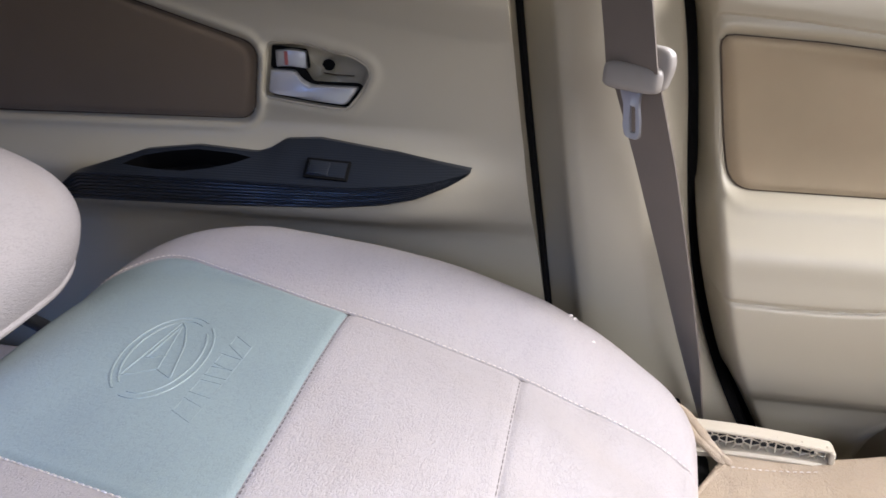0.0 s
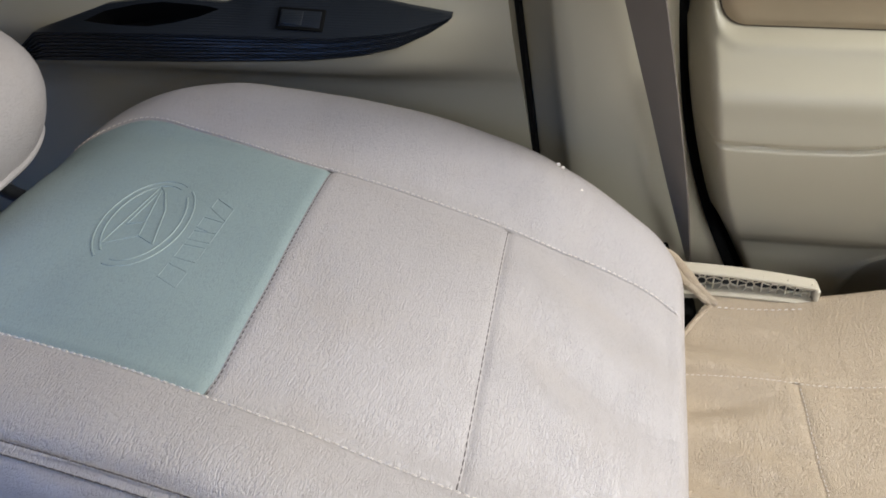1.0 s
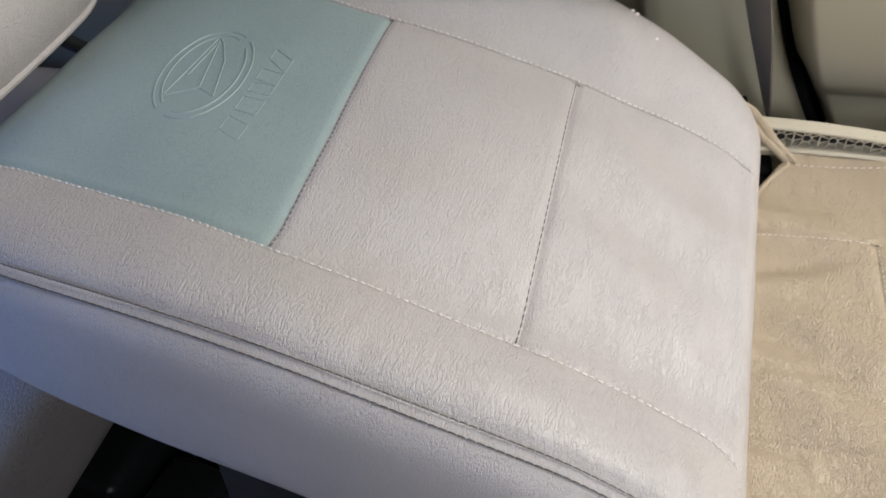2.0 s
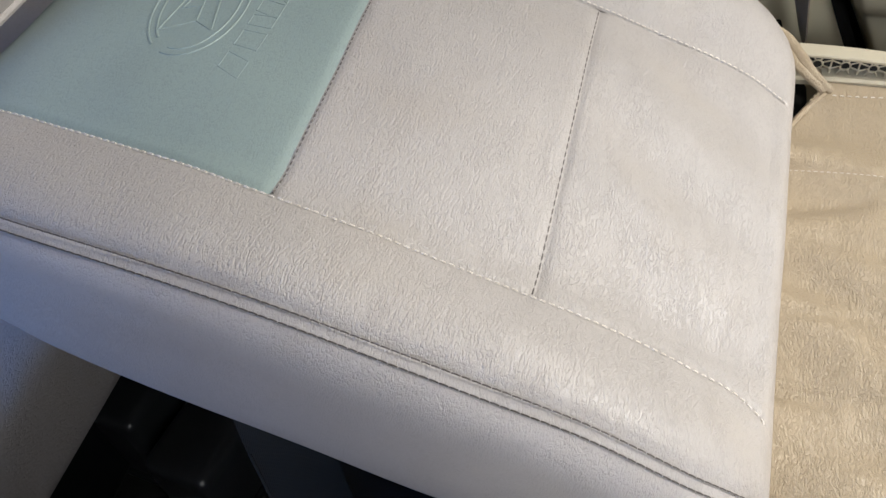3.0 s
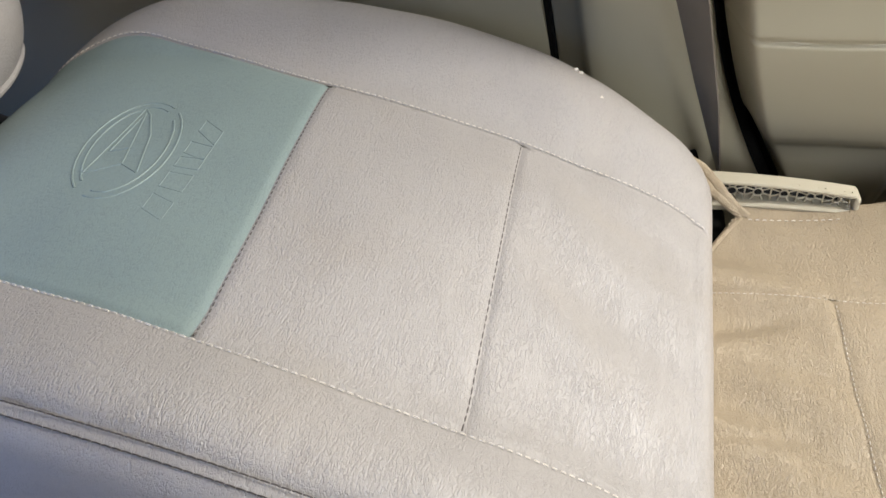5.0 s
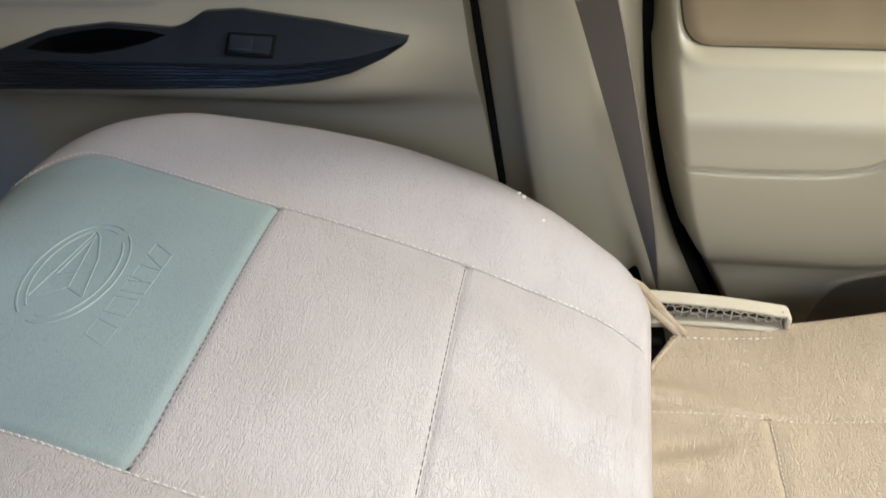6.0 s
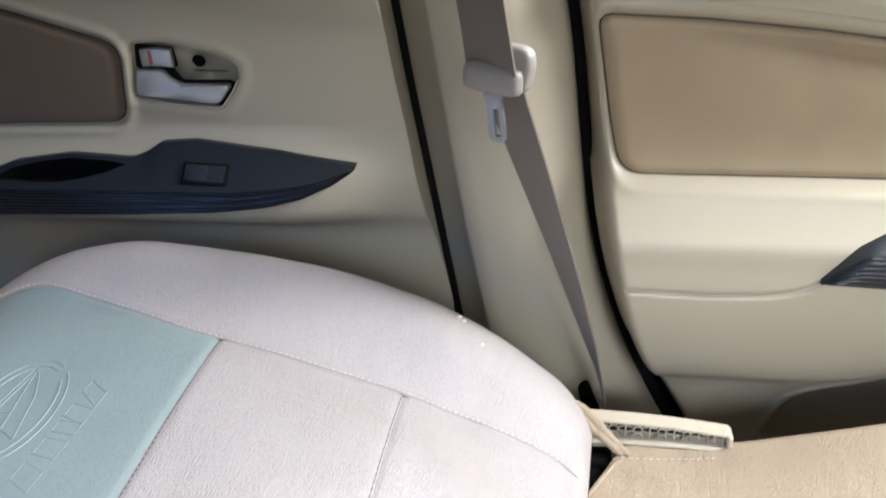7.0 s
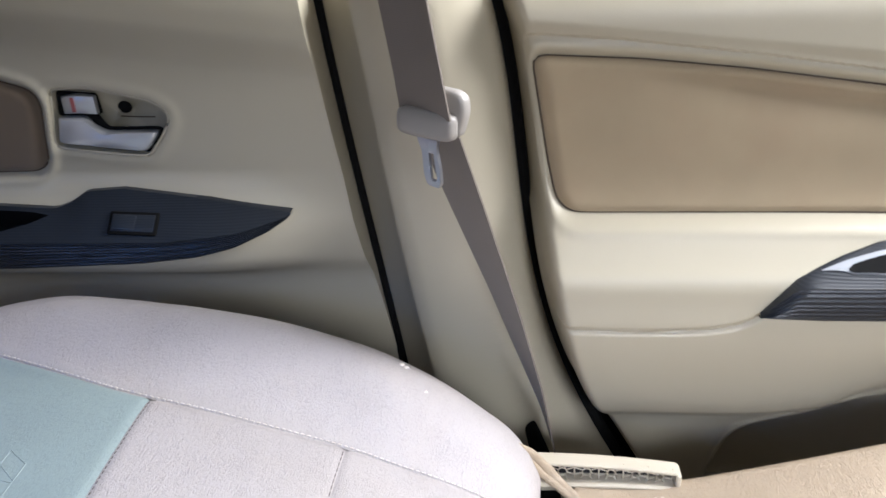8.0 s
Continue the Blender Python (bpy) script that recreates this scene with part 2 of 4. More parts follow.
def curve(x, table):
    """A smooth curve through a table (monotone in each step)."""
    t = sorted(table)
    xs, ys = np.array([a for a, _ in t]), np.array([b for _, b in t])
    d = np.diff(ys) / np.diff(xs)
    m = np.r_[d[0], (d[1:] + d[:-1]) / 2 * (d[1:] * d[:-1] > 0), d[-1]]
    x = np.clip(x, xs[0], xs[-1])
    i = np.clip(np.searchsorted(xs, x) - 1, 0, len(xs) - 2)
    h = xs[i + 1] - xs[i]
    s = (x - xs[i]) / h
    return (1 + 2 * s) * (1 - s) ** 2 * ys[i] + s * (1 - s) ** 2 * h * m[i] + s * s * (3 - 2 * s) * ys[i + 1] + s * s * (s - 1) * h * m[i + 1]


def pad(outline, surface, lift, edge=0.004, step=0.006):
    """A thin upholstered panel lying on a door's surface, with a rounded rim."""
    o = spaced(outline, step)
    c = o.mean(0)
    bm = bmesh.new()
    rows = []
    for inset, h in ((0, -0.002), (0, lift * 0.5), (edge * 0.4, lift * 0.85), (edge, lift)):
        d = o - c
        q = o - d / np.linalg.norm(d, axis=1)[:, None] * inset
        rows.append([(x, surface(x, z) - h, z) for x, z in q])
    rim_pts = q
    for k in (0.985, 0.97, 0.955, 0.94, 0.92, 0.9, 0.87, 0.84, 0.8, 0.75, 0.7, 0.6, 0.5, 0.4, 0.3, 0.2, 0.1):
        q = c + (rim_pts - c) * k
        rows.append([(x, surface(x, z) - lift, z) for x, z in q])
    vs = grid(bm, rows, True)
    bm.faces.new(vs[-1])
    return bm


def plate(xl, xr, zs, s, surface, back):
    """A door's inner panel over heights zs and shares s of its length: a shaped face towards -y, with edges and a back."""
    bm = bmesh.new()
    X = np.array([xl(z) + (xr(z) - xl(z)) * s for z in zs])
    Z = np.repeat(zs[:, None], len(s), 1)
    Y = surface(X, Z)
    vs = grid(bm, np.stack([X, Y, Z], -1).tolist())
    rim = vs[0] + [r[-1] for r in vs[1:]] + vs[-1][-2::-1] + [r[0] for r in vs[-2:0:-1]]
    far = [bm.verts.new((v.co.x, back, v.co.z)) for v in rim]
    for i in range(len(rim)):
        j = (i + 1) % len(rim)
        bm.faces.new((rim[i], rim[j], far[j], far[i]))
    bm.faces.new(far)
    return bm


def flat(outline, thick, m, r=0.0015):
    """A plate cut to an outline in its own x-y, with softened upper edge."""
    bm = bmesh.new()
    o = spaced(outline, 0.002)
    c = o.mean(0)
    rows = []
    for inset, h in ((0, 0), (0, thick - r), (r * 0.35, thick - r * 0.35), (r, thick)):
        d = o - c
        q = o - d / np.linalg.norm(d, axis=1)[:, None] * inset
        rows.append([m @ Vector((x, y, h)) for x, y in q])
    vs = grid(bm, rows, True)
    bm.faces.new(vs[-1])
    bm.faces.new(vs[0])
    return bm


FACE = Matrix(((1, 0, 0, 0), (0, 0, -1, 0), (0, 1, 0, 0), (0, 0, 0, 1)))  # x-y plane stood upright, facing -y


# ---- shell of the cabin ----
def plain(name, size, at, mat, label, category, r=0.0):
    ob = part(name, block(size, pose(*at), r), mat)
    return tagged(ob, label, category, kind="structure")


plain("floor", (3.6, 1.6, 0.04), (0.1, -0.1, -0.02), CARPET, "black carpeted floor of the cabin", "floor")
# headliner and walls are out of view, coloured dark to cut bounced light
plain("ceiling", (2.12, 1.6, 0.05), (-0.54, -0.1, 1.33), HEADLINER, "unseen fabric headliner, made grey to bounce less light", "ceiling", 0.01)
plain("wall_driver_side", (3.4, 0.06, 0.84), (0.1, -0.87, 0.42), DARK, "unseen wall below the driver's side windows, made dark to bounce less light", "car trim")
plain("wall_behind", (0.06, 1.5, 0.9), (-1.6, -0.1, 0.45), DARK, "unseen wall at the back of the cabin, made dark to bounce less light", "car trim")
# opaque panels fill the rear windows to block daylight from behind
plain("wall_rear_blank", (0.05, 1.5, 0.5), (-1.6, -0.1, 1.1), DARK, "opaque dark panel that shuts light out at the back", "window")
plain("window_blank_1", (1.34, 0.02, 0.47), (-0.76, 0.72, 1.10), DARK, "opaque dark panel that shuts light out above the rear door", "window")
plain("window_blank_2", (1.3, 0.02, 0.49), (-0.9, -0.87, 1.085), DARK, "opaque dark panel that shuts light out on the driver's side", "window")
plain("dashboard", (0.5, 1.5, 0.7), (1.35, -0.1, 0.5), DARK, "black dashboard across the front of the cabin", "dashboard", 0.05)
plain("ground", (400, 400, 0.1), (0, 0, -0.45), GRASS, "grass around the parked car", "ground")

# pillar behind the front door
PILLAR_L = [(0.02, 0.03), (0.341, 0.008), (0.469, -0.006), (0.587, -0.025), (0.73, -0.047), (0.841, -0.058)]
PILLAR_R = [(0.02, 0.36), (0.25, 0.255), (0.341, 0.2), (0.4, 0.169), (0.496, 0.137), (0.596, 0.116), (0.682, 0.104), (0.785, 0.087), (0.845, 0.076)]


LINE_L, LINE_R = (np.polyfit(*zip(*line), degree) for line, degree in ((PILLAR_L, 3), (PILLAR_R, 4)))


def pillar_l(z):
    return np.polyval(LINE_L, z)


def pillar_r(z):
    return np.polyval(LINE_R, z)


def pillar_shape():
    bm, rows = bmesh.new(), []
    for z in np.linspace(0.02, 0.845, 60):
        l, r = pillar_l(z) - 0.006, pillar_r(z)
        w = r - l
        row = []
        for s, y in ((0, 0.70), (0, 0.648), (0.012, 0.643), (0.18, 0.622), (0.205, 0.605), (0.24, 0.598), (0.34, 0.594), (0.5, 0.593), (0.66, 0.593), (0.73, 0.5955), (0.77, 0.599), (0.95, 0.609), (0.985, 0.618), (1, 0.645), (1, 0.70)):
            drop = 0.012 * smooth(0.12, 0.2, s) * (1 - smooth(0.72, 0.95, s)) if z > 0.84 else 0
            row.append((l + s * w, y, z - drop))
        rows.append(row)
    grid(bm, rows)
    return bm


b_pillar = thing("door_pillar", (0.05, 0.62, 0.0), "beige plastic trim of the pillar between the car doors", "car pillar")
part("pillar_trim", pillar_shape(), TRIM, b_pillar)
# added black block behind the trim keeps the door gaps closed and dark
part("gap_backing", block((0.36, 0.03, 0.86), pose(0.09, 0.695, 0.40), 0), RUBBER_AND_SHADE, b_pillar, "added black block that closes and darkens the door gaps")
part("pillar_post", block((0.10, 0.05, 0.52), pose(-0.010, 0.668, 1.06, 0, -4, 0), 0.012), BODY, b_pillar, "white painted steel post above the trim")
# thin black plate stands in for the shade beside the belt's lower end
part("belt_shade", flat(rounded([(0.112, 0.405), (0.122, 0.415), (0.142, 0.362), (0.120, 0.362)], 0.006), 0.0012, Matrix.Translation((0, 0.5932, 0)) @ FACE, 0.0005), RUBBER_AND_SHADE, b_pillar, "black plate painted as the shade beside the belt's lower end")
for x0, w in ((-0.058, 0.028), (0.066, 0.034)):
    part("window_rubber", block((w, 0.03, 0.50), pose(x0 - 0.02, 0.676, 1.09, 0, -4, 0), 0.006), RUBBER_AND_SHADE, b_pillar, "black window rubber")

# ---- rear door ----
CLOTH_R = rounded([(-0.95, 0.90), (-0.60, 0.842), (-0.315, 0.754), (-0.327, 0.680), (-0.60, 0.676), (-0.95, 0.68)], [0.02, 0.01, 0.018, 0.018, 0.01, 0.02])
HANDLE = rounded([(-0.304, 0.757), (-0.271, 0.758), (-0.216, 0.745), (-0.203, 0.736), (-0.202, 0.728), (-0.210, 0.713), (-0.2265, 0.694), (-0.268, 0.698), (-0.312, 0.704)], [0.006, 0.012, 0.012, 0.007, 0.007, 0.01, 0.006, 0.01, 0.008])
ARM_TOP = [(-0.554, 0.592), (-0.516, 0.624), (-0.439, 0.648), (-0.382, 0.654), (-0.318, 0.651), (-0.304, 0.655), (-0.289, 0.664), (-0.254, 0.666), (-0.173, 0.657), (-0.099, 0.644)]
ARM_LIP = [(-0.554, 0.591), (-0.511, 0.6255), (-0.45, 0.6275), (-0.21, 0.6285), (-0.166, 0.633), (-0.138, 0.6355), (-0.11, 0.6405), (-0.099, 0.643)]
ARM_LOW = [(-0.554, 0.590), (-0.357, 0.596), (-0.238, 0.602), (-0.183, 0.609), (-0.151, 0.6155), (-0.12, 0.628), (-0.103, 0.638), (-0.099, 0.642)]



def rear_base(x, z):
    """The rear door's trim before anything is let into it."""
    x, z = np.asarray(x, float), np.asarray(z, float)
    base = curve(z, [(0.0, 0.66), (0.4, 0.655), (0.52, 0.64), (0.60, 0.622), (0.66, 0.612), (0.76, 0.606), (0.88, 0.606)])
    ridge = curve(z, [(0.0, 0.0), (0.53, 0.0), (0.565, -0.008), (0.585, -0.036), (0.605, -0.042), (0.63, -0.037), (0.66, -0.010), (0.68, 0.0), (0.9, 0.0)])
    y = base + ridge * (1 - 0.75 * smooth(-0.20, -0.05, x))
    # the crease above the handle falls towards the pillar
    line = 0.808 - 0.133 * (x + 0.404)
    return y - 0.010 * smooth(-0.004, 0.034, z - line) + 0.008 * smooth(0.045, 0.10, z - line)


def rear_surface(x, z):
    x, z = np.asarray(x, float), np.asarray(z, float)
    y = rear_base(x, z)
    d = sdf(x, z, CLOTH_R)
    y = y + 0.004 * np.exp(-((d / 0.004) ** 2)) - 0.003 * np.exp(-(((d - 0.008) / 0.005) ** 2))
    h = sdf(x, z, HANDLE)
    y = y + 0.045 * smooth(-0.003, -0.008, sdf(x, z, ARM_TOP + ARM_LOW[::-1]))
    return y + 0.055 * smooth(0.001, -0.003, h) - 0.0012 * np.exp(-(((h - 0.006) / 0.006) ** 2))


rear_door = thing("rear_door", (-0.5, 0.62, 0.0), "closed rear car door with beige plastic trim and brown cloth", "car door")
part("trim_panel", plate(lambda z: -1.25, lambda z: pillar_l(z) - 0.014, np.r_[np.linspace(0.05, 0.555, 80), np.linspace(0.557, 0.80, 190), np.linspace(0.803, 0.875, 28)], np.r_[np.linspace(0, 0.5, 60), np.linspace(0.502, 1, 400)], rear_surface, 0.72), TRIM, rear_door)
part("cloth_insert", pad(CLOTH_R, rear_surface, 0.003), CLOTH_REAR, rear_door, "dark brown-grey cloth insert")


def edge_line(outline, surface, r, out=0.0):
    """A thin dark line along an outline on a door, drawn as groove shade."""
    o = spaced(outline, 0.006)
    d = o - o.mean(0)
    o = o + d / np.linalg.norm(d, axis=1)[:, None] * out
    pts = [(x, float(surface(x, z)) - 0.0008, z) for x, z in o]
    return tube(pts + pts[:1], r, 6)


# dark tube stands in for the shadow in the groove round the cloth
part("cloth_groove_shade", edge_line(CLOTH_R, rear_surface, 0.0009, 0.001), GROOVE_SHADE_AND_SEAM, rear_door, "dark line painted as groove shade round the cloth")


# armrest panel of black ribbed plastic: a top and a front face that meet in a lip
@functools.lru_cache(None)
def arm_lines(x):
    lo, li, to = float(lerp(x, ARM_LOW)), float(lerp(x, ARM_LIP)), float(lerp(x, ARM_TOP))
    fade = min(1.0, (x + 0.556) / 0.03, float(smooth(-0.015, 0.09, -0.097 - x)))
    yl = 0.570 * fade + (float(rear_base(x, li)) - 0.007) * (1 - fade) - 0.007
    y0 = min(float(rear_base(x, lo)) - 0.006 - 0.004 * (1 - fade), yl + 0.02)
    return lo, li, to, y0, yl, float(rear_base(x, to)) - 0.006 - 0.004 * (1 - fade)


def arm_point(x, w):
    """w from 0 (lower edge) by 1 (lip) to 2 (back edge)."""
    lo, li, to, y0, yl, y1 = arm_lines(x)
    if w <= 1:
        return (x, y0 + (yl - y0) * w, lo + (li - lo) * w)
    return (x, yl + (y1 - yl) * (w - 1), li + (to - li) * (w - 1))


def cup_near(x):
    return float(lerp(x, [(-0.554, 1.55), (-0.46, 1.55), (-0.452, 1.42), (-0.44, 1.30), (-0.415, 1.22), (-0.39, 1.2), (-0.365, 1.32), (-0.34, 1.54), (-0.322, 1.80), (-0.30, 1.80)]))


def cup_far(x):
    return float(lerp(x, [(-0.554, 1.55), (-0.46, 1.55), (-0.452, 1.66), (-0.44, 1.76), (-0.41, 1.87), (-0.35, 1.88), (-0.335, 1.86), (-0.322, 1.80), (-0.30, 1.80)]))


def arm_panel():
    bm = bmesh.new()
    xs = np.r_[np.linspace(-0.554, -0.462, 14), np.linspace(-0.46, -0.322, 36), np.linspace(-0.316, -0.099, 60)]
    skirt = lambda x, w: (arm_point(x, w)[0], arm_point(x, w)[1] + 0.009, arm_point(x, w)[2])
    # fine ribs run along the front face
    def rib(x, w):
        p = arm_point(x, w)
        return (p[0], p[1] + 0.0007 * math.cos(2 * math.pi * 8 * w) * (0.0 if w < 0.03 or w > 0.95 else 1.0), p[2])
    grid(bm, [[skirt(x, 0)] + [rib(x, w) for w in np.linspace(0, 0.96, 50)] + [arm_point(x, 0.98), arm_point(x, 1)] for x in xs])
    grid(bm, [[arm_point(x, 1 + (cup_near(x) - 1) * k) for k in (0, 0.06, 0.5, 1)] for x in xs])
    grid(bm, [[arm_point(x, cup_far(x) + (2 - cup_far(x)) * k) for k in (0, 0.3, 0.8, 1)] + [skirt(x, 2)] for x in xs])
    bmesh.ops.remove_doubles(bm, verts=bm.verts, dist=0.00005)
    return bm


def arm_cup():
    bm, cup = bmesh.new(), []
    for x in np.linspace(-0.46, -0.322, 36):
        a, b = Vector(arm_point(x, cup_near(x))), Vector(arm_point(x, cup_far(x)))
        deep = min(1.0, 4 * (cup_far(x) - cup_near(x)))
        cup.append([a, a + Vector((0, 0.020, -0.008)) * deep, b + Vector((0, 0.012, -0.020)) * deep, b])
    grid(bm, cup)
    bmesh.ops.remove_doubles(bm, verts=bm.verts, dist=0.00005)
    return bm


arm = part("armrest_panel", arm_panel(), BLACK, rear_door, "black ribbed plastic armrest panel")


# cup coloured blacker than the panel to put its shade in
part("grip_cup", arm_cup(), RUBBER_AND_SHADE, arm, "hollow of the door pull, blackened as if in shade")


def on_arm(x, w, lift=0.0):
    a, b = Vector(arm_point(x, w - 0.05)), Vector(arm_point(x, w + 0.05))
    n = Vector((1, 0, 0)).cross(b - a).normalized()
    if n.z < 0:
        n = -n
    return Vector(arm_point(x, w)) + n * lift


def arm_pose(x, w, lift=0.0):
    a, b = Vector(arm_point(x, w - 0.05)), Vector(arm_point(x, w + 0.05))
    v = (b - a).normalized()
    u = (Vector(arm_point(x + 0.01, w)) - Vector(arm_point(x - 0.01, w))).normalized()
    n = u.cross(v).normalized()
    v = n.cross(u)
    m = Matrix((u, v, n)).transposed().to_4x4()
    m.translation = on_arm(x, w, lift)
    return m


sw = part("window_switch", block((0.046, 0.022, 0.003), arm_pose(-0.239, 1.36, 0.0006), 0.0012, 2), RUBBER_AND_SHADE, arm, "black window switch")
part("switch_well", block((0.040, 0.0165, 0.0012), arm_pose(-0.239, 1.36, 0.0018), 0.0005, 2), BLACK, sw)
part("rocker", block((0.021, 0.0145, 0.004), arm_pose(-0.247, 1.36, 0.0020) @ pose(0, 0, 0, 0, 6, 0), 0.0012, 2), BLACK, sw)

# inner door handle in its dished surround
C_DISH = Vector((-0.252, 0.727))


def dish_shape():
    bm, rows = bmesh.new(), []
    o = spaced(HANDLE, 0.002)
    for k, deep in ((1.0, 0.001), (0.985, 0.006), (0.95, 0.012), (0.88, 0.017), (0.75, 0.021), (0.55, 0.023), (0.3, 0.024), (0.1, 0.024)):
        rows.append([(C_DISH.x + (x - C_DISH.x) * k, 0.6075 + deep * (0.8 + 0.6 * float(smooth(-0.30, -0.22, x))), C_DISH.y + (z - C_DISH.y) * k) for x, z in o])
    vs = grid(bm, rows, True)
    bm.faces.new(vs[-1])
    return bm


def stood(y):
    return Matrix.Translation((0, y, 0)) @ FACE


dish = part("handle_dish", dish_shape(), TRIM, rear_door, "dished beige plastic behind the handle")
part("dish_rim", tube([(x, 0.6078, z) for x, z in spaced(HANDLE, 0.003)] + [(x, 0.6078, z) for x, z in spaced(HANDLE, 0.003)[:1]], 0.0011, 8), TRIM, dish)
part("dish_seam", tube([(-0.262, 0.6275, 0.7265), (-0.245, 0.6325, 0.7235), (-0.225, 0.6325, 0.723)], 0.0006, 5), GROOVE_SHADE_AND_SEAM, dish)
# black plate puts the shade of the gap round the lever into colour
part("handle_gap_shade", flat(rounded([(-0.3115, 0.7045), (-0.268, 0.6985), (-0.2265, 0.695), (-0.2095, 0.715), (-0.2145, 0.7195), (-0.262, 0.7195), (-0.272, 0.735), (-0.302, 0.735)], 0.004), 0.001, stood(0.6165), 0.0004), RUBBER_AND_SHADE, dish, "black plate for the shade in the gap round the lever")
lever = rounded([(-0.3035, 0.731), (-0.2795, 0.7305), (-0.2745, 0.7225), (-0.2640, 0.7165), (-0.2150, 0.7165), (-0.2165, 0.712), (-0.2275, 0.6985), (-0.258, 0.7008), (-0.308, 0.7078)], [0.002, 0.004, 0.012, 0.010, 0.002, 0.003, 0.004, 0.02, 0.004])
part("handle_lever", flat(lever, 0.011, stood(0.6165), 0.0035), SILVER, rear_door, "silver painted pull lever")
# another black plate, for the shade round the lock slider
part("lock_well", flat(rounded([(-0.305, 0.754), (-0.266, 0.751), (-0.264, 0.732), (-0.306, 0.731)], 0.003), 0.001, stood(0.6155), 0.0005), RUBBER_AND_SHADE, dish, "black plate for the shaded well of the lock")


def slider_shape():
    """A small lock slider with a face bowed towards the cabin."""
    bm, rows = bmesh.new(), []
    for k in np.linspace(0, 1, 13):
        x = -0.2985 + 0.0315 * k
        y = 0.606 + 0.006 * (2 * k - 1) ** 2 * (1 if k < 0.5 else 0.5)
        lean = 0.002 * math.sin(k * math.pi)
        rows.append([(x, 0.616, 0.733 + lean), (x, y + 0.001, 0.733 + lean), (x, y, 0.7345 + lean), (x, y, 0.7475 + lean), (x, y + 0.001, 0.749 + lean), (x, 0.616, 0.749 + lean)])
    vs = grid(bm, rows, True)
    bm.faces.new(vs[0])
    bm.faces.new(vs[-1])
    return bm


lock = part("lock_slider", slider_shape(), SILVER, rear_door, "silver lock slider with a red mark")
part("lock_mark", block((0.0034, 0.001, 0.013), pose(-0.2855, 0.6060, 0.743), 0), RED, lock, "faded red mark")
# flat black disc gives the screw hole its shade
part("screw_hole", flat([(-0.2505 + 0.0068 * math.cos(a / 8 * math.pi), 0.7335 + 0.0058 * math.sin(a / 8 * math.pi)) for a in range(16)], 0.001, stood(0.6305), 0.0005), RUBBER_AND_SHADE, dish, "black disc for the shaded screw hole")

# ---- front door ----
CLOTH_F = rounded([(0.117, 0.779), (0.206, 0.7735), (0.29, 0.764), (0.397, 0.748), (0.80, 0.682), (0.80, 0.632), (0.414, 0.6415), (0.142, 0.643), (0.1325, 0.684)], [0.012, 0.01, 0.01, 0.01, 0.02, 0.02, 0.01, 0.030, 0.02])
FRAME_F = rounded([(0.109, 0.798), (0.184, 0.792), (0.287, 0.779), (0.392, 0.763), (0.9, 0.68), (0.9, 0.58), (0.414, 0.585), (0.140, 0.590), (0.125, 0.684)], [0.010, 0.01, 0.01, 0.01, 0.02, 0.02, 0.01, 0.04, 0.03])
SEAM_F = [(0.145, 0.549), (0.20, 0.5475), (0.248, 0.548), (0.280, 0.551), (0.303, 0.558), (0.314, 0.566), (0.36, 0.59)]


def front_l(z):
    return pillar_r(z) + curve(z, [(0.0, 0.012), (0.5, 0.010), (0.6, 0.008), (0.7, 0.007), (0.86, 0.007)])


def front_surface(x, z):
    x, z = np.asarray(x, float), np.asarray(z, float)
    zz = z - curve(x, [(0.0, 0.0), (0.25, 0.0), (0.38, 0.008), (0.445, 0.036), (0.6, 0.055), (1.1, 0.06)]) * (1 - smooth(0.46, 0.55, z))
    y = curve(zz, [(0.0, 0.655), (0.30, 0.64), (0.405, 0.615), (0.43, 0.584), (0.445, 0.570), (0.50, 0.552), (0.548, 0.546), (0.57, 0.548), (0.595, 0.552), (0.607, 0.560), (0.627, 0.574), (0.640, 0.588), (0.652, 0.595), (0.70, 0.596), (0.78, 0.594), (0.80, 0.594), (0.825, 0.600), (0.85, 0.625), (0.875, 0.65)])
    y = y + 0.07 * smooth(0.024, -0.002, x - front_l(z)) ** 2
    d = sdf(x, z, CLOTH_F)
    y = y + 0.004 * np.exp(-((d / 0.004) ** 2))
    # shallow step round the cloth, crisp above it
    y = y + 0.0035 * smooth(0.0012, -0.0012, sdf(x, z, FRAME_F)) * smooth(0.640, 0.70, z)
    seam = curve(x, SEAM_F)
    y = y + np.where((x < 0.34), 0.003 * np.exp(-(((z - seam) / 0.0024) ** 2)), 0)
    # crest below the sill, the face under it leaning back, and a rolled frame round the cloth
    line = 0.806 - 0.11 * (x - 0.115)
    y = y - 0.005 * smooth(-0.014, 0.004, z - line) - 0.004 * np.exp(-(((d - 0.010) / 0.006) ** 2)) * smooth(0.006, 0.024, x - front_l(z))
    y = y + 0.009 * np.exp(-(((z - 0.768 + 0.16 * (x - 0.2)) / 0.026) ** 2)) * smooth(0.16, 0.32, x) * smooth(0.0, -0.02, d)
    # map pocket
    p = sdf(x, z, POCKET)
    return y + 0.05 * smooth(0.003, -0.014, p) - 0.003 * np.exp(-(((p - 0.006) / 0.004) ** 2))


POCKET = rounded([(0.300, 0.25), (0.314, 0.321), (0.333, 0.378), (0.373, 0.398), (0.47, 0.423), (0.9, 0.48), (0.9, 0.25)], [0.02, 0.03, 0.03, 0.02, 0.03, 0.02, 0.02])
front_door = thing("front_door", (0.5, 0.62, 0.0), "closed front car door with beige plastic trim and tan cloth", "car door")
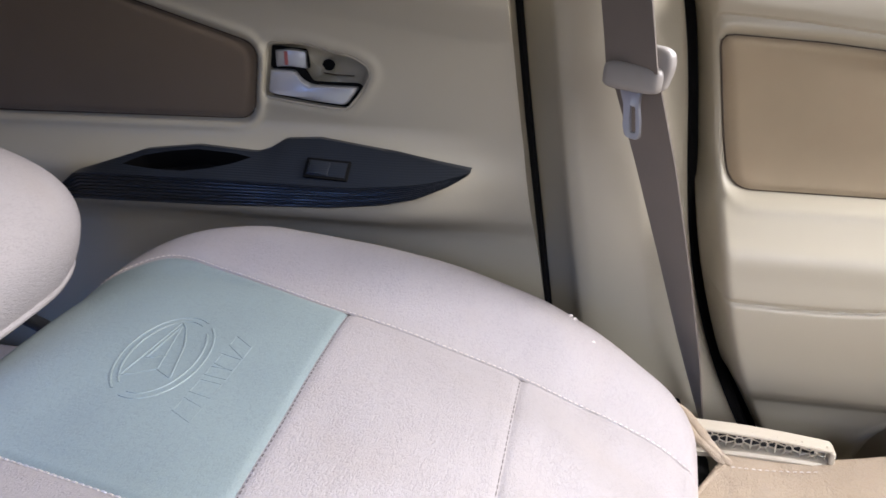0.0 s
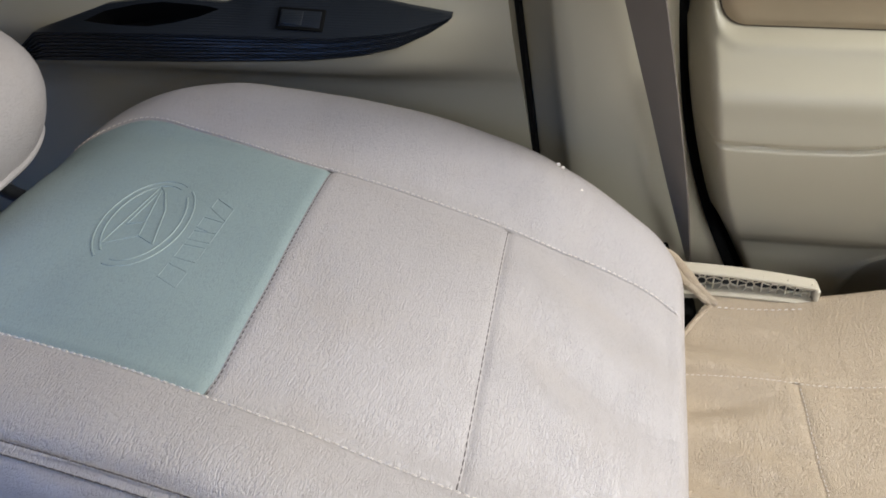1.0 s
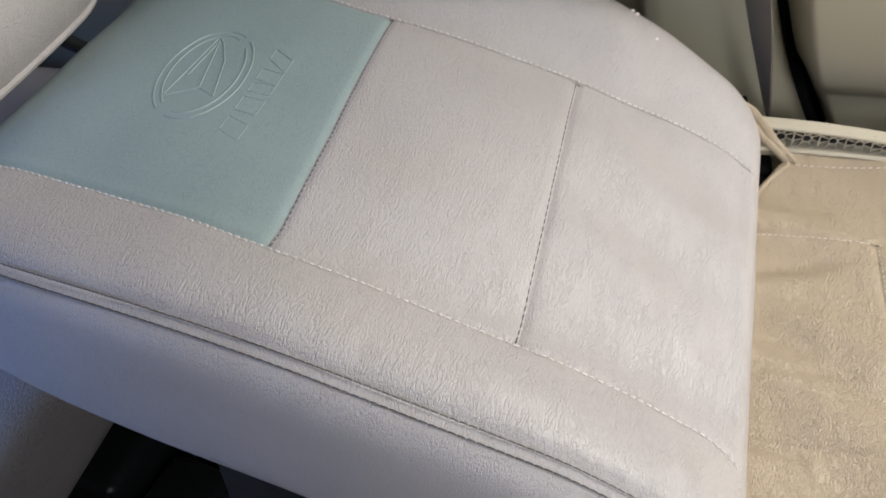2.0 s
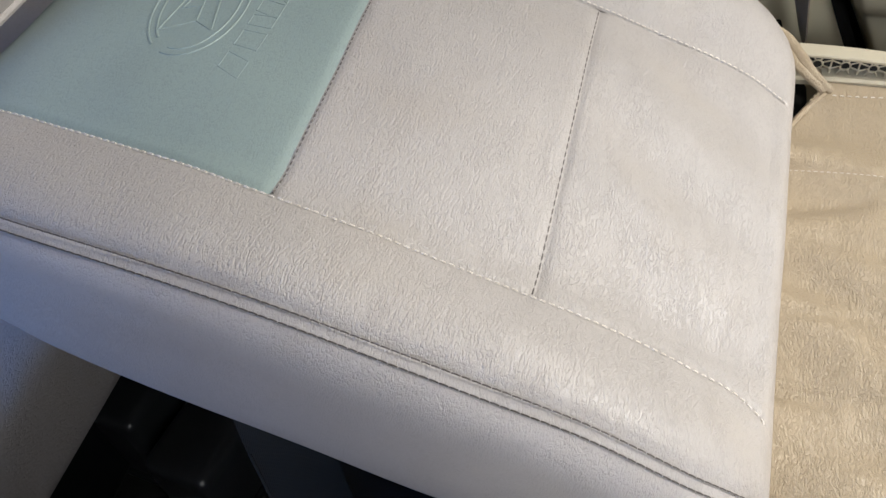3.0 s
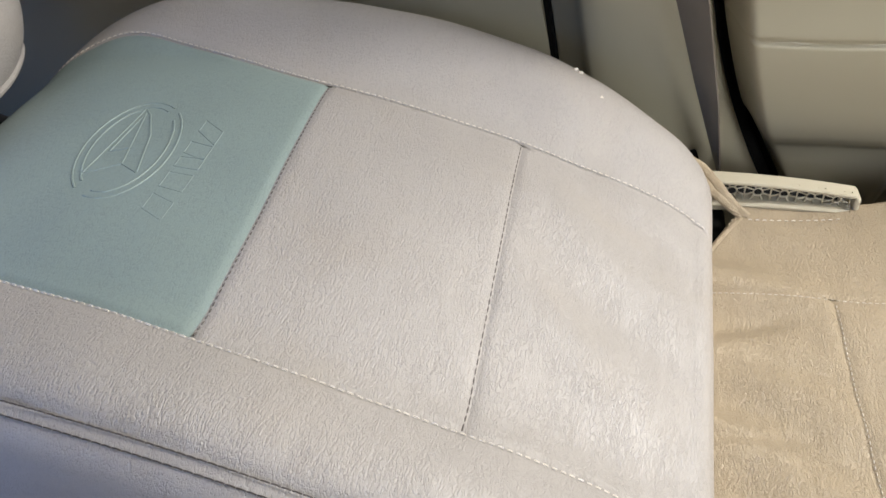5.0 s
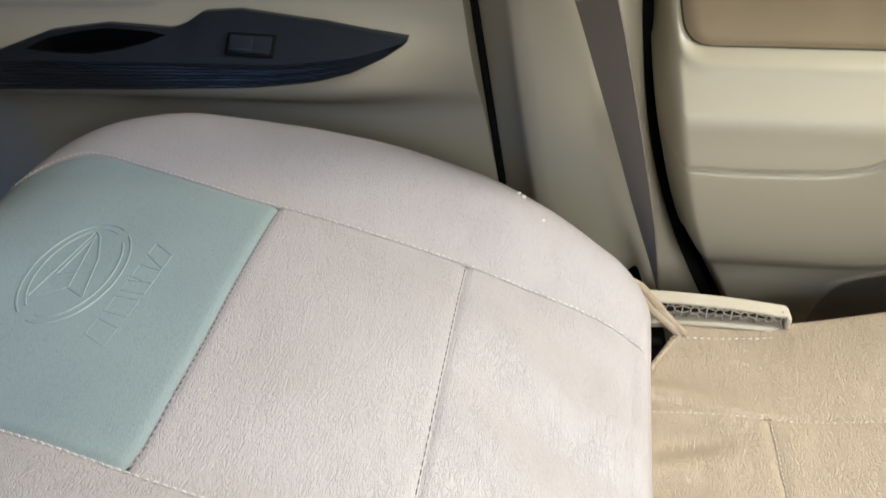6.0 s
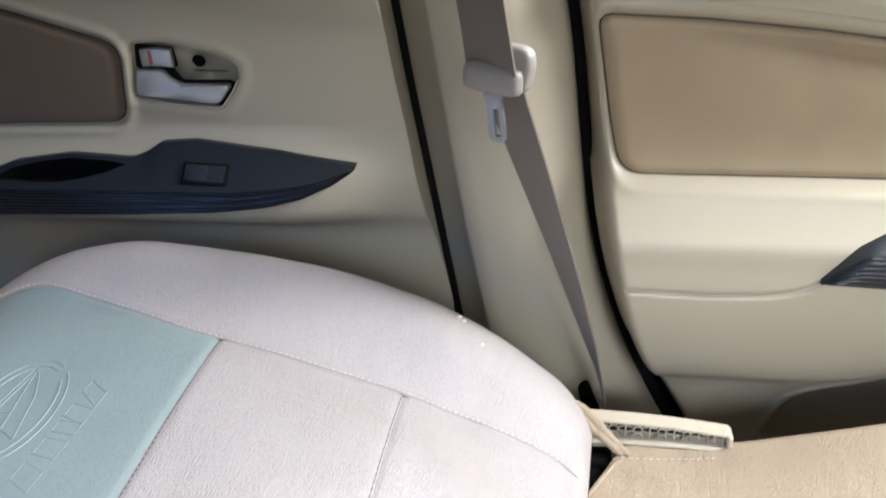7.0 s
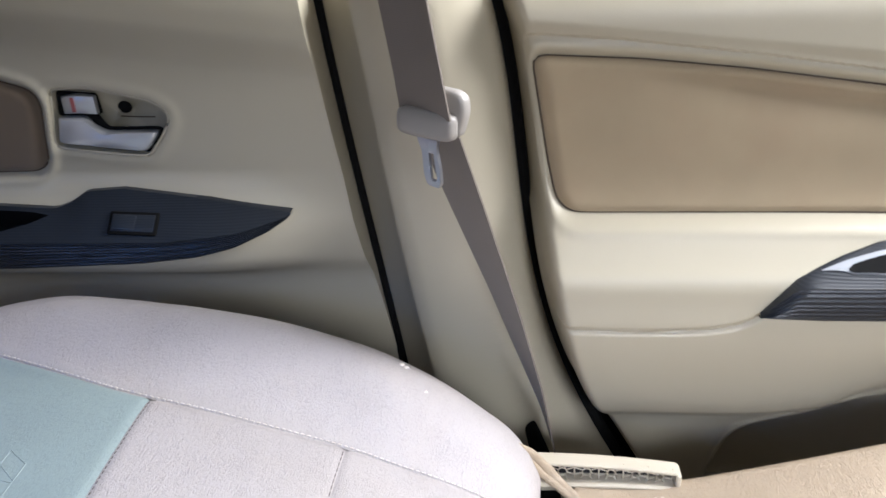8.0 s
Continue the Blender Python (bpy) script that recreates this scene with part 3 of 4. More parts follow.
part("trim_panel", plate(front_l, lambda z: 1.05, np.r_[np.linspace(0.05, 0.30, 40), np.linspace(0.302, 0.842, 420)], np.r_[np.linspace(0, 0.035, 26), np.linspace(0.037, 0.42, 240), np.linspace(0.43, 1, 50)], front_surface, 0.72), TRIM, front_door)
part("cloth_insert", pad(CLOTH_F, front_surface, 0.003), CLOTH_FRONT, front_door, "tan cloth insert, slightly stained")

# groove shadow of this cloth, again as a dark tube
part("cloth_groove_shade", edge_line(CLOTH_F, front_surface, 0.0009, 0.001), GROOVE_SHADE_AND_SEAM, front_door, "dark line painted as groove shade round the cloth")


ARM_F_TOP = [(0.310, 0.567), (0.3316, 0.5915), (0.338, 0.597), (0.353, 0.604), (0.376, 0.6136), (0.4065, 0.6235), (0.5, 0.638), (0.75, 0.645)]
ARM_F_LIP = [(0.310, 0.566), (0.322, 0.580), (0.336, 0.594), (0.345, 0.596), (0.75, 0.596)]
ARM_F_LOW = [(0.310, 0.564), (0.36, 0.562), (0.75, 0.560)]


@functools.lru_cache(None)
def front_arm_lines(x):
    lo, li, to = float(lerp(x, ARM_F_LOW)), float(lerp(x, ARM_F_LIP)), float(lerp(x, ARM_F_TOP))
    y0 = float(front_surface(x, lo)) - 0.004
    yl = float(front_surface(x, li)) - 0.003 - 0.012 * min(1, (x - 0.306) / 0.04)
    return lo, li, to, y0, yl, float(front_surface(x, to)) - 0.003


def front_arm_point(x, w, lift=0.0):
    """w from 0 (lower edge) by 1 (lip) to 2 (upper edge)."""
    lo, li, to, y0, yl, yt = front_arm_lines(x)
    if w <= 1:
        return (x, y0 + (yl - y0) * w - lift, lo + (li - lo) * w)
    return (x, yl + (yt - yl) * (w - 1) - lift * 0.7, li + (to - li) * (w - 1) + lift * 0.7)


def front_arm():
    bm, rows = bmesh.new(), []
    for x in np.linspace(0.310, 0.75, 110):
        row = [(x, front_arm_point(x, 0)[1] + 0.004, front_arm_point(x, 0)[2])]
        for w in np.linspace(0, 0.94, 44):
            p = front_arm_point(x, w)
            row.append((p[0], p[1] - 0.003 * math.sin(w * math.pi) + 0.0006 * math.cos(2 * math.pi * 7 * w) * (0.02 < w < 0.93), p[2]))
        row += [front_arm_point(x, w) for w in (0.97, 1, 1.04, 1.5, 1.97, 2)]
        row.append((x, row[-1][1] + 0.006, row[-1][2]))
        rows.append(row)
    grid(bm, rows)
    return bm


def arm_inlay(x0, low, high, lift):
    """A thin inlay lying on the upper face of the front armrest."""
    bm, rows = bmesh.new(), []
    for x in np.linspace(x0, 0.60, 60):
        a, b = float(lerp(x, low)), float(lerp(x, high))
        rows.append([front_arm_point(x, a, 0)] + [front_arm_point(x, a + (b - a) * k, lift) for k in (0.03, 0.5, 0.97)] + [front_arm_point(x, b, 0)])
    vs = grid(bm, rows)
    bm.faces.new(vs[0])
    bm.faces.new(vs[-1])
    return bm


arm_front = part("armrest_panel", front_arm(), BLACK, front_door, "black ribbed plastic armrest panel")
part("grip_surround", arm_inlay(0.357, [(0.357, 1.86), (0.381, 1.42), (0.41, 1.27), (0.6, 1.15)], [(0.357, 1.90), (0.376, 1.88), (0.41, 1.84), (0.6, 1.84)], 0.0014), GRIP, arm_front, "silver painted grip surround")
# black inlay on the surface stands in for the hollow's shade
part("grip_pocket", arm_inlay(0.3775, [(0.3775, 1.54), (0.381, 1.45), (0.41, 1.30), (0.6, 1.18)], [(0.3775, 1.60), (0.381, 1.70), (0.39, 1.73), (0.41, 1.74), (0.6, 1.74)], 0.0024), RUBBER_AND_SHADE, arm_front, "raised black inlay for the shaded hollow of the grip")
part("window_rubber", block((1.0, 0.03, 0.016), pose(0.58, 0.672, 0.842, 0, 1.7, 0), 0.005), RUBBER_AND_SHADE, front_door, "black window rubber along the sill")

# ---- reclined front seat ----
CY = 0.28
N = 5.0
TOP = [(0.108, 0.455), (0.104, 0.478), (0.09, 0.500), (0.06, 0.525), (0.01, 0.553), (-0.05, 0.576), (-0.13, 0.598), (-0.22, 0.611), (-0.31, 0.614), (-0.36, 0.607), (-0.39, 0.588), (-0.41, 0.555)]
LOW = [(0.108, 0.44), (0.1, 0.41), (0.0, 0.425), (-0.13, 0.455), (-0.3, 0.49), (-0.38, 0.505), (-0.41, 0.535)]
WIDE_F = [(0.108, 0.185), (0.09, 0.213), (0.06, 0.232), (0.0, 0.248), (-0.1, 0.256), (-0.2, 0.257), (-0.30, 0.25), (-0.36, 0.226), (-0.39, 0.19), (-0.41, 0.14)]
WIDE_N = [(0.108, 0.213), (0.09, 0.223), (0.0, 0.227), (-0.1, 0.223), (-0.2, 0.214), (-0.30, 0.199), (-0.36, 0.180), (-0.39, 0.162), (-0.41, 0.14)]
DIP = [(0.108, 0.004), (0.08, 0.02), (-0.02, 0.028), (-0.17, 0.021), (-0.3, 0.016), (-0.38, 0.01), (-0.41, 0.0)]
LIFT = [(-0.41, 0.0), (-0.36, 0.010), (-0.3, 0.017), (-0.2, 0.018), (-0.1, 0.020), (-0.03, 0.020), (0.02, 0.017), (0.07, 0.004), (0.108, 0.0)]
SEAM_FAR = [(0.108, 0.38), (0.087, 0.395), (0.04, 0.404), (-0.024, 0.406), (-0.094, 0.403), (-0.167, 0.405), (-0.239, 0.419), (-0.287, 0.430), (-0.331, 0.437), (-0.41, 0.40)]
SEAM_NEAR = [(0.108, 0.115), (0.091, 0.13), (0.053, 0.136), (-0.024, 0.138), (-0.092, 0.142), (-0.16, 0.146), (-0.238, 0.159), (-0.315, 0.171), (-0.41, 0.18)]


def wide(x, y):
    return curve(x, WIDE_F if y > CY else WIDE_N)


def power(y):
    return 2.6 if y > CY else N


def skew(x, y):
    """The hinge end and the seam of the head panel do not run quite square."""
    return x + 0.06 * (y - 0.19) * float(smooth(0.0, 0.1, x)) - 0.027 * (y - CY) * math.exp(-(((x + 0.1635) / 0.06) ** 2))


def back_top(x, y):
    """Height of the backrest's upper face."""
    w, t, l = wide(x, y), curve(x, TOP), curve(x, LOW)
    v = min(abs(y - CY) / w, 1.0)
    h = (t - l) / 2
    n = power(y)
    z = (t + l) / 2 + h * (1 - v ** n) ** (1 / n)
    z -= curve(x, DIP) * float(1 - smooth(0.5, 0.88, v))
    if y > CY:
        z += curve(x, LIFT) * float(smooth(0.5, 0.92, v))
    z += 0.0022 * noise.noise((x * 9, y * 9, 3.1)) + 0.0012 * noise.noise((x * 22, y * 14, 7.7))
    # slack folds by the hinge
    z += 0.0036 * math.exp(-(((x - 0.04) / 0.05) ** 2)) * math.sin(60 * y + 40 * x + 2 * noise.noise((x * 9, y * 9, 5.5))) * float(smooth(0.5, 0.1, abs(v - 0.2)))
    return z


def rim(x, side):
    return CY + side * (0.985 if side > 0 else 0.90) * curve(x, WIDE_F if side > 0 else WIDE_N)


def fine(a, b, n, fall=0.0014, tight=0.0026):
    """Even steps from a to b with close steps at both ends, and how far each lies sunk into the seam."""
    s = np.unique(np.r_[0, 0.0012, 0.003, 0.006, 0.010, np.linspace(0.014, abs(b - a) - 0.014, n), abs(b - a) - np.array([0.010, 0.006, 0.003, 0.0012, 0])])
    sink = fall * (np.exp(-((s / tight) ** 2)) + np.exp(-(((abs(b - a) - s) / tight) ** 2)))
    return a + s * (1 if b > a else -1), sink


def cover(xa, xb, ya, yb, nx, ny, ends=(1, 1), rolled=False):
    """A sewn panel of the cover between two x and two seams (y as functions of x)."""
    bm, rows = bmesh.new(), []
    xs, sx = fine(xa, xb, nx)
    for x, a in zip(xs, sx):
        if not ends[0] and abs(x - xa) < 0.012 or not ends[1] and abs(x - xb) < 0.012:
            a = 0
        ys, sy = fine(float(ya(x)), float(yb(x)), ny)
        if rolled:
            sy = np.where(np.arange(len(sy)) > len(sy) / 2, 0, sy)
        rows.append([(skew(x, y), y, back_top(x, y) - a - s) for y, s in zip(ys, sy)])
    n = min(len(r) for r in rows)
    grid(bm, [r[:n - 1] + [r[-1]] for r in rows])
    return bm


seat = thing("reclined_front_seat", (0.15, 0.28, 0.02), "reclined front car seat in a beige leatherette cover", "car seat")
far = lambda x: curve(x, SEAM_FAR)
near = lambda x: curve(x, SEAM_NEAR)
edge_f = lambda x: rim(x, 1)
edge_n = lambda x: rim(x, -1)
mint = part("head_panel", cover(-0.409, -0.1635, near, far, 60, 60, (0, 1)), MINT, seat, "mint green leatherette panel with an embossed emblem")
part("middle_panel", cover(-0.1635, -0.025, near, far, 40, 60), LEATHER, seat)
part("lower_panel", cover(-0.025, 0.107, near, far, 40, 60, (1, 0)), LEATHER, seat)
part("outer_bolster", cover(-0.409, 0.107, far, edge_f, 110, 26, (0, 0), True), LEATHER, seat)
part("inner_bolster", cover(-0.409, 0.107, edge_n, near, 110, 26, (0, 0)), LEATHER, seat)


def shell_row(x, n=40):
    t, l = curve(x, TOP), curve(x, LOW)
    h, mid = (t - l) / 2, (t + l) / 2
    start, stop = math.acos(0.90 ** (N / 2)), math.acos(0.985 ** 1.3)
    row = []
    for k in range(n + 1):
        a = start - k / n * (math.pi + start + stop)
        c, s = math.cos(a), math.sin(a)
        w = curve(x, WIDE_N if c > 0 else WIDE_F)
        e = 2 / (N if c > 0 else 2.6)
        y = CY - w * math.copysign(abs(c) ** e, c)
        z = mid + h * math.copysign(abs(s) ** e, s)
        if k in (0, n):
            z = back_top(x, y) - (0.0014 if k == 0 else 0)
        z += 0.002 * noise.noise((x * 12, y * 12, z * 14)) * min(1, k / 4, (n - k) / 4)
        if k < n and c < 0 and s > 0:
            z += curve(x, LIFT) * min(1.0, s / 0.196)
        row.append((skew(x, y), y, z))
    return row


bm = bmesh.new()
vs = grid(bm, [shell_row(x) for x in np.linspace(-0.409, 0.107, 90)])
for row, x in ((vs[0], -0.4095), (vs[-1], 0.1075)):
    tops = [bm.verts.new((skew(x, y), y, back_top(x, y) - 0.001)) for y in np.linspace(row[-1].co.y, row[0].co.y, 20)[1:-1]]
    bm.faces.new(row + tops)
part("side_cover", bm, LEATHER, seat)


# seams: a line of small stitches lying along a run of points
def stitches(run, length=0.0030, gap=0.0018, r=0.0005):
    pts = [Vector(p) for p in run]
    d = [0.0]
    for a, b in zip(pts, pts[1:]):
        d.append(d[-1] + (b - a).length)
    arr = np.array(pts)
    at = lambda s: Vector([float(np.interp(s, d, arr[:, k])) for k in range(3)])
    bms, s = bmesh.new(), 0.0
    while s + length < d[-1]:
        a, b = at(s), at(s + length)
        u = (b - a).normalized()
        side = u.cross(Vector((0, 0, 1))).normalized() * r
        up = Vector((0, 0, 1)) * r
        ring = [[p + side, p + up, p - side, p - up] for p in (a, a + (b - a) * 0.5 + up * 0.8, b)]
        q = grid(bms, ring, True)
        bms.faces.new(q[0])
        bms.faces.new(q[2])
        s += length + gap
    return bms


def seam_run(fy, xa, xb, dy=0.0015, lift=0.0010, n=120):
    return [(skew(x, float(fy(x)) + dy), float(fy(x)) + dy, back_top(x, float(fy(x)) + dy) - 0.001 + lift) for x in np.linspace(xa, xb, n)]


part("outer_stitching", stitches(seam_run(far, -0.395, 0.10, 0.0018)), THREAD, seat, "pale stitching")
part("inner_stitching", stitches(seam_run(near, -0.395, 0.10, -0.0018)), THREAD, seat, "pale stitching")
cross = [(skew(-0.1620, y), y, back_top(-0.1620, y) - 0.0012) for y in np.linspace(0.148, 0.404, 80)]
part("head_panel_stitching", stitches(cross), DARK_THREAD, seat, "dark stitching")
part("lower_panel_stitching", stitches([(-0.0262, y, back_top(-0.0262, y) - 0.0016) for y in np.linspace(0.14, 0.404, 80)], 0.006, 0.0006, 0.0005), SEAM, seat, "pale stitching")


def side_point(x, v):
    """A point over the inner edge: v up to 1 on the top face, past 1 down the side."""
    w, t, l = curve(x, WIDE_N), curve(x, TOP), curve(x, LOW)
    h, mid = (t - l) / 2, (t + l) / 2
    c = min(v, 1.0)
    y = CY - w * c
    return (skew(x, y), y, mid + h * (1 - c ** N) ** (1 / N))


part("edge_stitching", stitches([side_point(x, 0.906) for x in np.linspace(-0.40, 0.10, 140)], 0.0042, 0.0005, 0.00046), DARK_THREAD, seat, "grey double stitching")
part("edge_stitching", stitches([side_point(x, 0.930) for x in np.linspace(-0.40, 0.10, 140)], 0.0042, 0.0005, 0.00046), DARK_THREAD, seat, "grey double stitching")


# embossed emblem: raised ridges on the head panel. a runs along +x, b along +y, from the emblem's middle
def emboss(name, strokes, r=0.0010):
    bms = []
    for s in strokes:
        pts = []
        for (a0, b0), (a1, b1) in zip(s, s[1:]):
            k = max(2, int(math.hypot(a1 - a0, b1 - b0) / 0.004))
            pts += [(a0 + (a1 - a0) * j / k, b0 + (b1 - b0) * j / k) for j in range(k)]
        pts.append(s[-1])
        bms.append(tube([(x, y, back_top(x, y) - r * 0.4) for x, y in pts], r, 6))
    return part(name, merged(*bms), MINT, mint)


EX, EY = -0.262, 0.290
ring = lambda ra, rb, a0, a1: [(EX + ra * math.cos(radians(a)) - 0.06 * rb * math.sin(radians(a)), EY + rb * math.sin(radians(a))) for a in range(a0, a1 + 1, 6)]
emboss("emblem_ring", [ring(0.0285, 0.0535, 66, 240), ring(0.0285, 0.0535, 258, 414), ring(0.0235, 0.0475, 68, 238), ring(0.0235, 0.0475, 262, 410)])
emboss("emblem_figure", [[(-0.277, 0.258), (-0.272, 0.335), (-0.266, 0.328), (-0.255, 0.305), (-0.245, 0.265)], [(-0.2695, 0.329), (-0.258, 0.272)],
                         [(-0.277, 0.258), (-0.258, 0.272), (-0.245, 0.265)], [(-0.270, 0.326), (-0.272, 0.283), (-0.260, 0.289)]], 0.0009)
# five plain slanted marks below the emblem
for y0, y1, lean in ((0.234, 0.249, -0.004), (0.256, 0.271, 0.002), (0.277, 0.287, 0.004), (0.2915, 0.304, 0.0), (0.316, 0.329, -0.008)):
    emboss("emblem_bar", [[(-0.2265, y0), (-0.2115, y0 + lean - 0.004), (-0.2115, y1 + lean - 0.002), (-0.2265, y1), (-0.2265, y0)]], 0.0006)


# ---- headrest ----
def lozenge(center, size, tilt, n=4.0, nu=40, nv=40, side=None):
    bm, rows = bmesh.new(), []
    m = pose(*center, 0, tilt, 0)
    for i in range(nv + 1):
        b = -math.pi / 2 + math.pi * i / nv
        row = []
        for j in range(nu):
            a = 2 * math.pi * j / nu
            f = lambda t, e=n: math.copysign(abs(t) ** (2 / e), t)
            x, y, z = f(math.cos(b), side or n) * f(math.cos(a)), f(math.cos(b), side or n) * f(math.sin(a)), f(math.sin(b), side or n)
            row.append(m @ Vector((x * size[0] / 2, y * size[1] / 2, z * size[2] / 2)))
        rows.append(row)
    grid(bm, rows, True)
    bmesh.ops.remove_doubles(bm, verts=bm.verts, dist=0.0001)
    return bm


part("headrest", lozenge((-0.496, 0.280, 0.655), (0.240, 0.325, 0.150), 17, 3.4, 56, 48, 2.4), LEATHER, seat, "pale beige padded headrest")
for y in (0.215, 0.345):
    part("headrest_post", tube([(-0.36, y, 0.555), (-0.46, y, 0.60)], 0.006, 10), DARK, seat)


# ---- seat cushion ----
def cushion_top(x, y):
    z = 0.428 + 0.06 * float(smooth(0.2, 0.55, x))
    v = abs(y - CY) / 0.235
    z += 0.010 * float(smooth(0.4, 0.8, v)) * float(smooth(0.15, 0.4, x))
    z -= 0.05 * float(smooth(0.85, 1.02, v)) ** 2
    fade = math.exp(-(((x - 0.12) / 0.09) ** 2))
    # the corner by the hinge is cut away
    z -= 0.10 * float(smooth(0.0, 0.012, y - 0.428 - (x - 0.122) * 1.67))
    z += fade * (0.0034 * math.sin(70 * (y + 0.5 * x) + 3 * noise.noise((x * 8, y * 8, 0.3))) + 0.004 * noise.noise((x * 7, y * 38, 2.2)))
    q = 95 * (y + 0.10 * x) + 2.2 * noise.noise((x * 9, y * 9, 4.3))
    z += 0.0085 * math.exp(-(((x - 0.10) / 0.09) ** 2)) * (1 - 2.4 * abs(math.sin(q / 2)) ** 0.8 * 0.5) * (0.6 + noise.noise((x * 5, y * 11, 8.1)))
    z -= 0.0035 * math.exp(-((math.sin(q / 2) / 0.22) ** 2)) * math.exp(-(((x - 0.10) / 0.07) ** 2)) * max(0.0, 0.55 + 1.6 * noise.noise((x * 3, y * 13, 6.4)))
    z -= 0.006 * math.exp(-(((y - 0.335 - 0.35 * (x - 0.12)) / 0.012) ** 2)) * math.exp(-(((x - 0.12) / 0.06) ** 2))
    return z + 0.002 * noise.noise((x * 10, y * 10, 1.7))


def cushion_panel(xa, xb, ya, yb, nx=40, ny=30):
    bm, rows = bmesh.new(), []
    xs, sx = fine(xa, xb, nx)
    ys, sy = fine(ya, yb, ny)
    for x, a in zip(xs, sx):
        rows.append([(x, y, cushion_top(x, y) - a - s) for y, s in zip(ys, sy)])
    grid(bm, rows)
    return bm


part("cushion_centre_rear", cushion_panel(0.085, 0.207, 0.185, 0.375, 40, 60), CUSHION, seat)
part("cushion_centre_front", cushion_panel(0.207, 0.60, 0.185, 0.375, 60), CUSHION, seat)
part("cushion_outer_bolster", cushion_panel(0.085, 0.60, 0.375, 0.505, 170, 44), CUSHION, seat)
part("cushion_inner_bolster", cushion_panel(0.085, 0.60, 0.055, 0.185, 100, 44), CUSHION, seat)
bm = bmesh.new()
ring_pts = [(0.085, y) for y in np.linspace(0.055, 0.505, 20)] + [(x, 0.505) for x in np.linspace(0.10, 0.60, 20)] + [(0.60, y) for y in np.linspace(0.48, 0.055, 20)] + [(x, 0.055) for x in np.linspace(0.58, 0.10, 20)]
c0 = Vector((0.34, 0.28, 0))
rows = [[(x, y, cushion_top(x, y) - 0.003) for x, y in ring_pts]]
for k, z in ((1.015, 0.36), (1.01, 0.30), (0.97, 0.26)):
    rows.append([(c0.x + (x - c0.x) * k, c0.y + (y - c0.y) * k, z) for x, y in ring_pts])
vs = grid(bm, rows, True)
bm.faces.new(vs[-1])
part("cushion_side", bm, CUSHION, seat)
part("seat_base", block((0.42, 0.40, 0.26), pose(0.34, 0.28, 0.15), 0.02), DARK, seat)


# reclining lever: a curved channel, open towards the cabin, with star-shaped ribs inside
def lever_row(x):
    q = (x - 0.10) / 0.145
    return 0.4530 + 0.004 * q - 0.013 * q * q, 0.429 + 0.003 * math.sin(q * math.pi)


bm = bmesh.new()
xs = np.linspace(0.10, 0.2415, 30)
up, dn, web = [], [], []
for x in xs:
    t, l = lever_row(x)
    up.append([(x, 0.484, t - 0.003), (x, 0.4835, t - 0.001), (x, 0.4845, t), (x, 0.497, t + 0.001), (x, 0.499, t - 0.001), (x, 0.499, t - 0.003)])
    dn.append([(x, 0.482, l + 0.002), (x, 0.480, l), (x, 0.482, l - 0.006), (x, 0.499, l - 0.006), (x, 0.499, l + 0.002)])
    web.append([(x, 0.4965, t - 0.002), (x, 0.4965, l + 0.001), (x, 0.4985, l + 0.001), (x, 0.4985, t - 0.002)])
for rows in (up, dn, web):
    vs = grid(bm, rows, True)
    bm.faces.new(vs[0])
    bm.faces.new(vs[-1])
lever_part = part("recline_lever", bm, TRIM_LOW, seat, "beige plastic recline lever with an open ribbed side")
part("lever_tip", block((0.005, 0.018, 0.019), pose(0.2420, 0.4905, 0.4340), 0.0024, 4), TRIM_LOW, lever_part)
bms = []
for i in range(6):
    x = 0.122 + i * 0.021
    t, l = lever_row(x)
    zc = (t + l) / 2
    r = 0.0042 - 0.0002 * i
    bms.append(tube([(x + r * math.cos(a * math.pi / 6), 0.487, zc + r * math.sin(a * math.pi / 6)) for a in range(13)], 0.0008, 4))
    for a in (20, 60, 120, 160, 200, 240, 300, 340):
        d = Vector((math.cos(radians(a)), 0, math.sin(radians(a))))
        k = min(0.0105 / max(abs(d.x), 0.01), ((t - l) / 2) / max(abs(d.z), 0.01))
        bms.append(tube([Vector((x, 0.488, zc)) + d * r, Vector((x, 0.488, zc)) + d * k], 0.0007, 4))
    bms.append(tube([(x + 0.0105, 0.488, l), (x + 0.0105, 0.488, t)], 0.0007, 4))
# thin black sheet behind the ribs stands in for the cavity's shade
part("lever_cavity_shade", block((0.128, 0.001, 0.015), pose(0.166, 0.4955, 0.4385), 0), DARK, lever_part)
part("lever_ribs", merged(*bms), TRIM_LOW, lever_part)


# ---- safety belt on the pillar ----
def ribbon(points, width, turns, thick=0.0012):
    """A webbing band along points; turns: the way across it at each point."""
    bm, rows = bmesh.new(), []
    n = 50
    P, T = np.array(points, float), np.array(turns, float)
    s = np.linspace(0, len(points) - 1, n)
    for k in s:
        p = Vector([float(np.interp(k, range(len(P)), P[:, j])) for j in range(3)])
        t = Vector([float(np.interp(k, range(len(P)), T[:, j])) for j in range(3)]).normalized() * width / 2
        d = Vector([float(np.interp(min(k + 0.1, len(P) - 1), range(len(P)), P[:, j]) - np.interp(max(k - 0.1, 0), range(len(P)), P[:, j])) for j in range(3)]).normalized()
        nn = d.cross(t).normalized() * thick / 2
        rows.append([p - t + nn, p - t * 0.5 + nn * 1.3, p + t * 0.5 + nn * 1.3, p + t + nn, p + t - nn, p - t - nn])
    vs = grid(bm, rows, True)
    bm.faces.new(vs[0])
    bm.faces.new(vs[-1])
    return bm


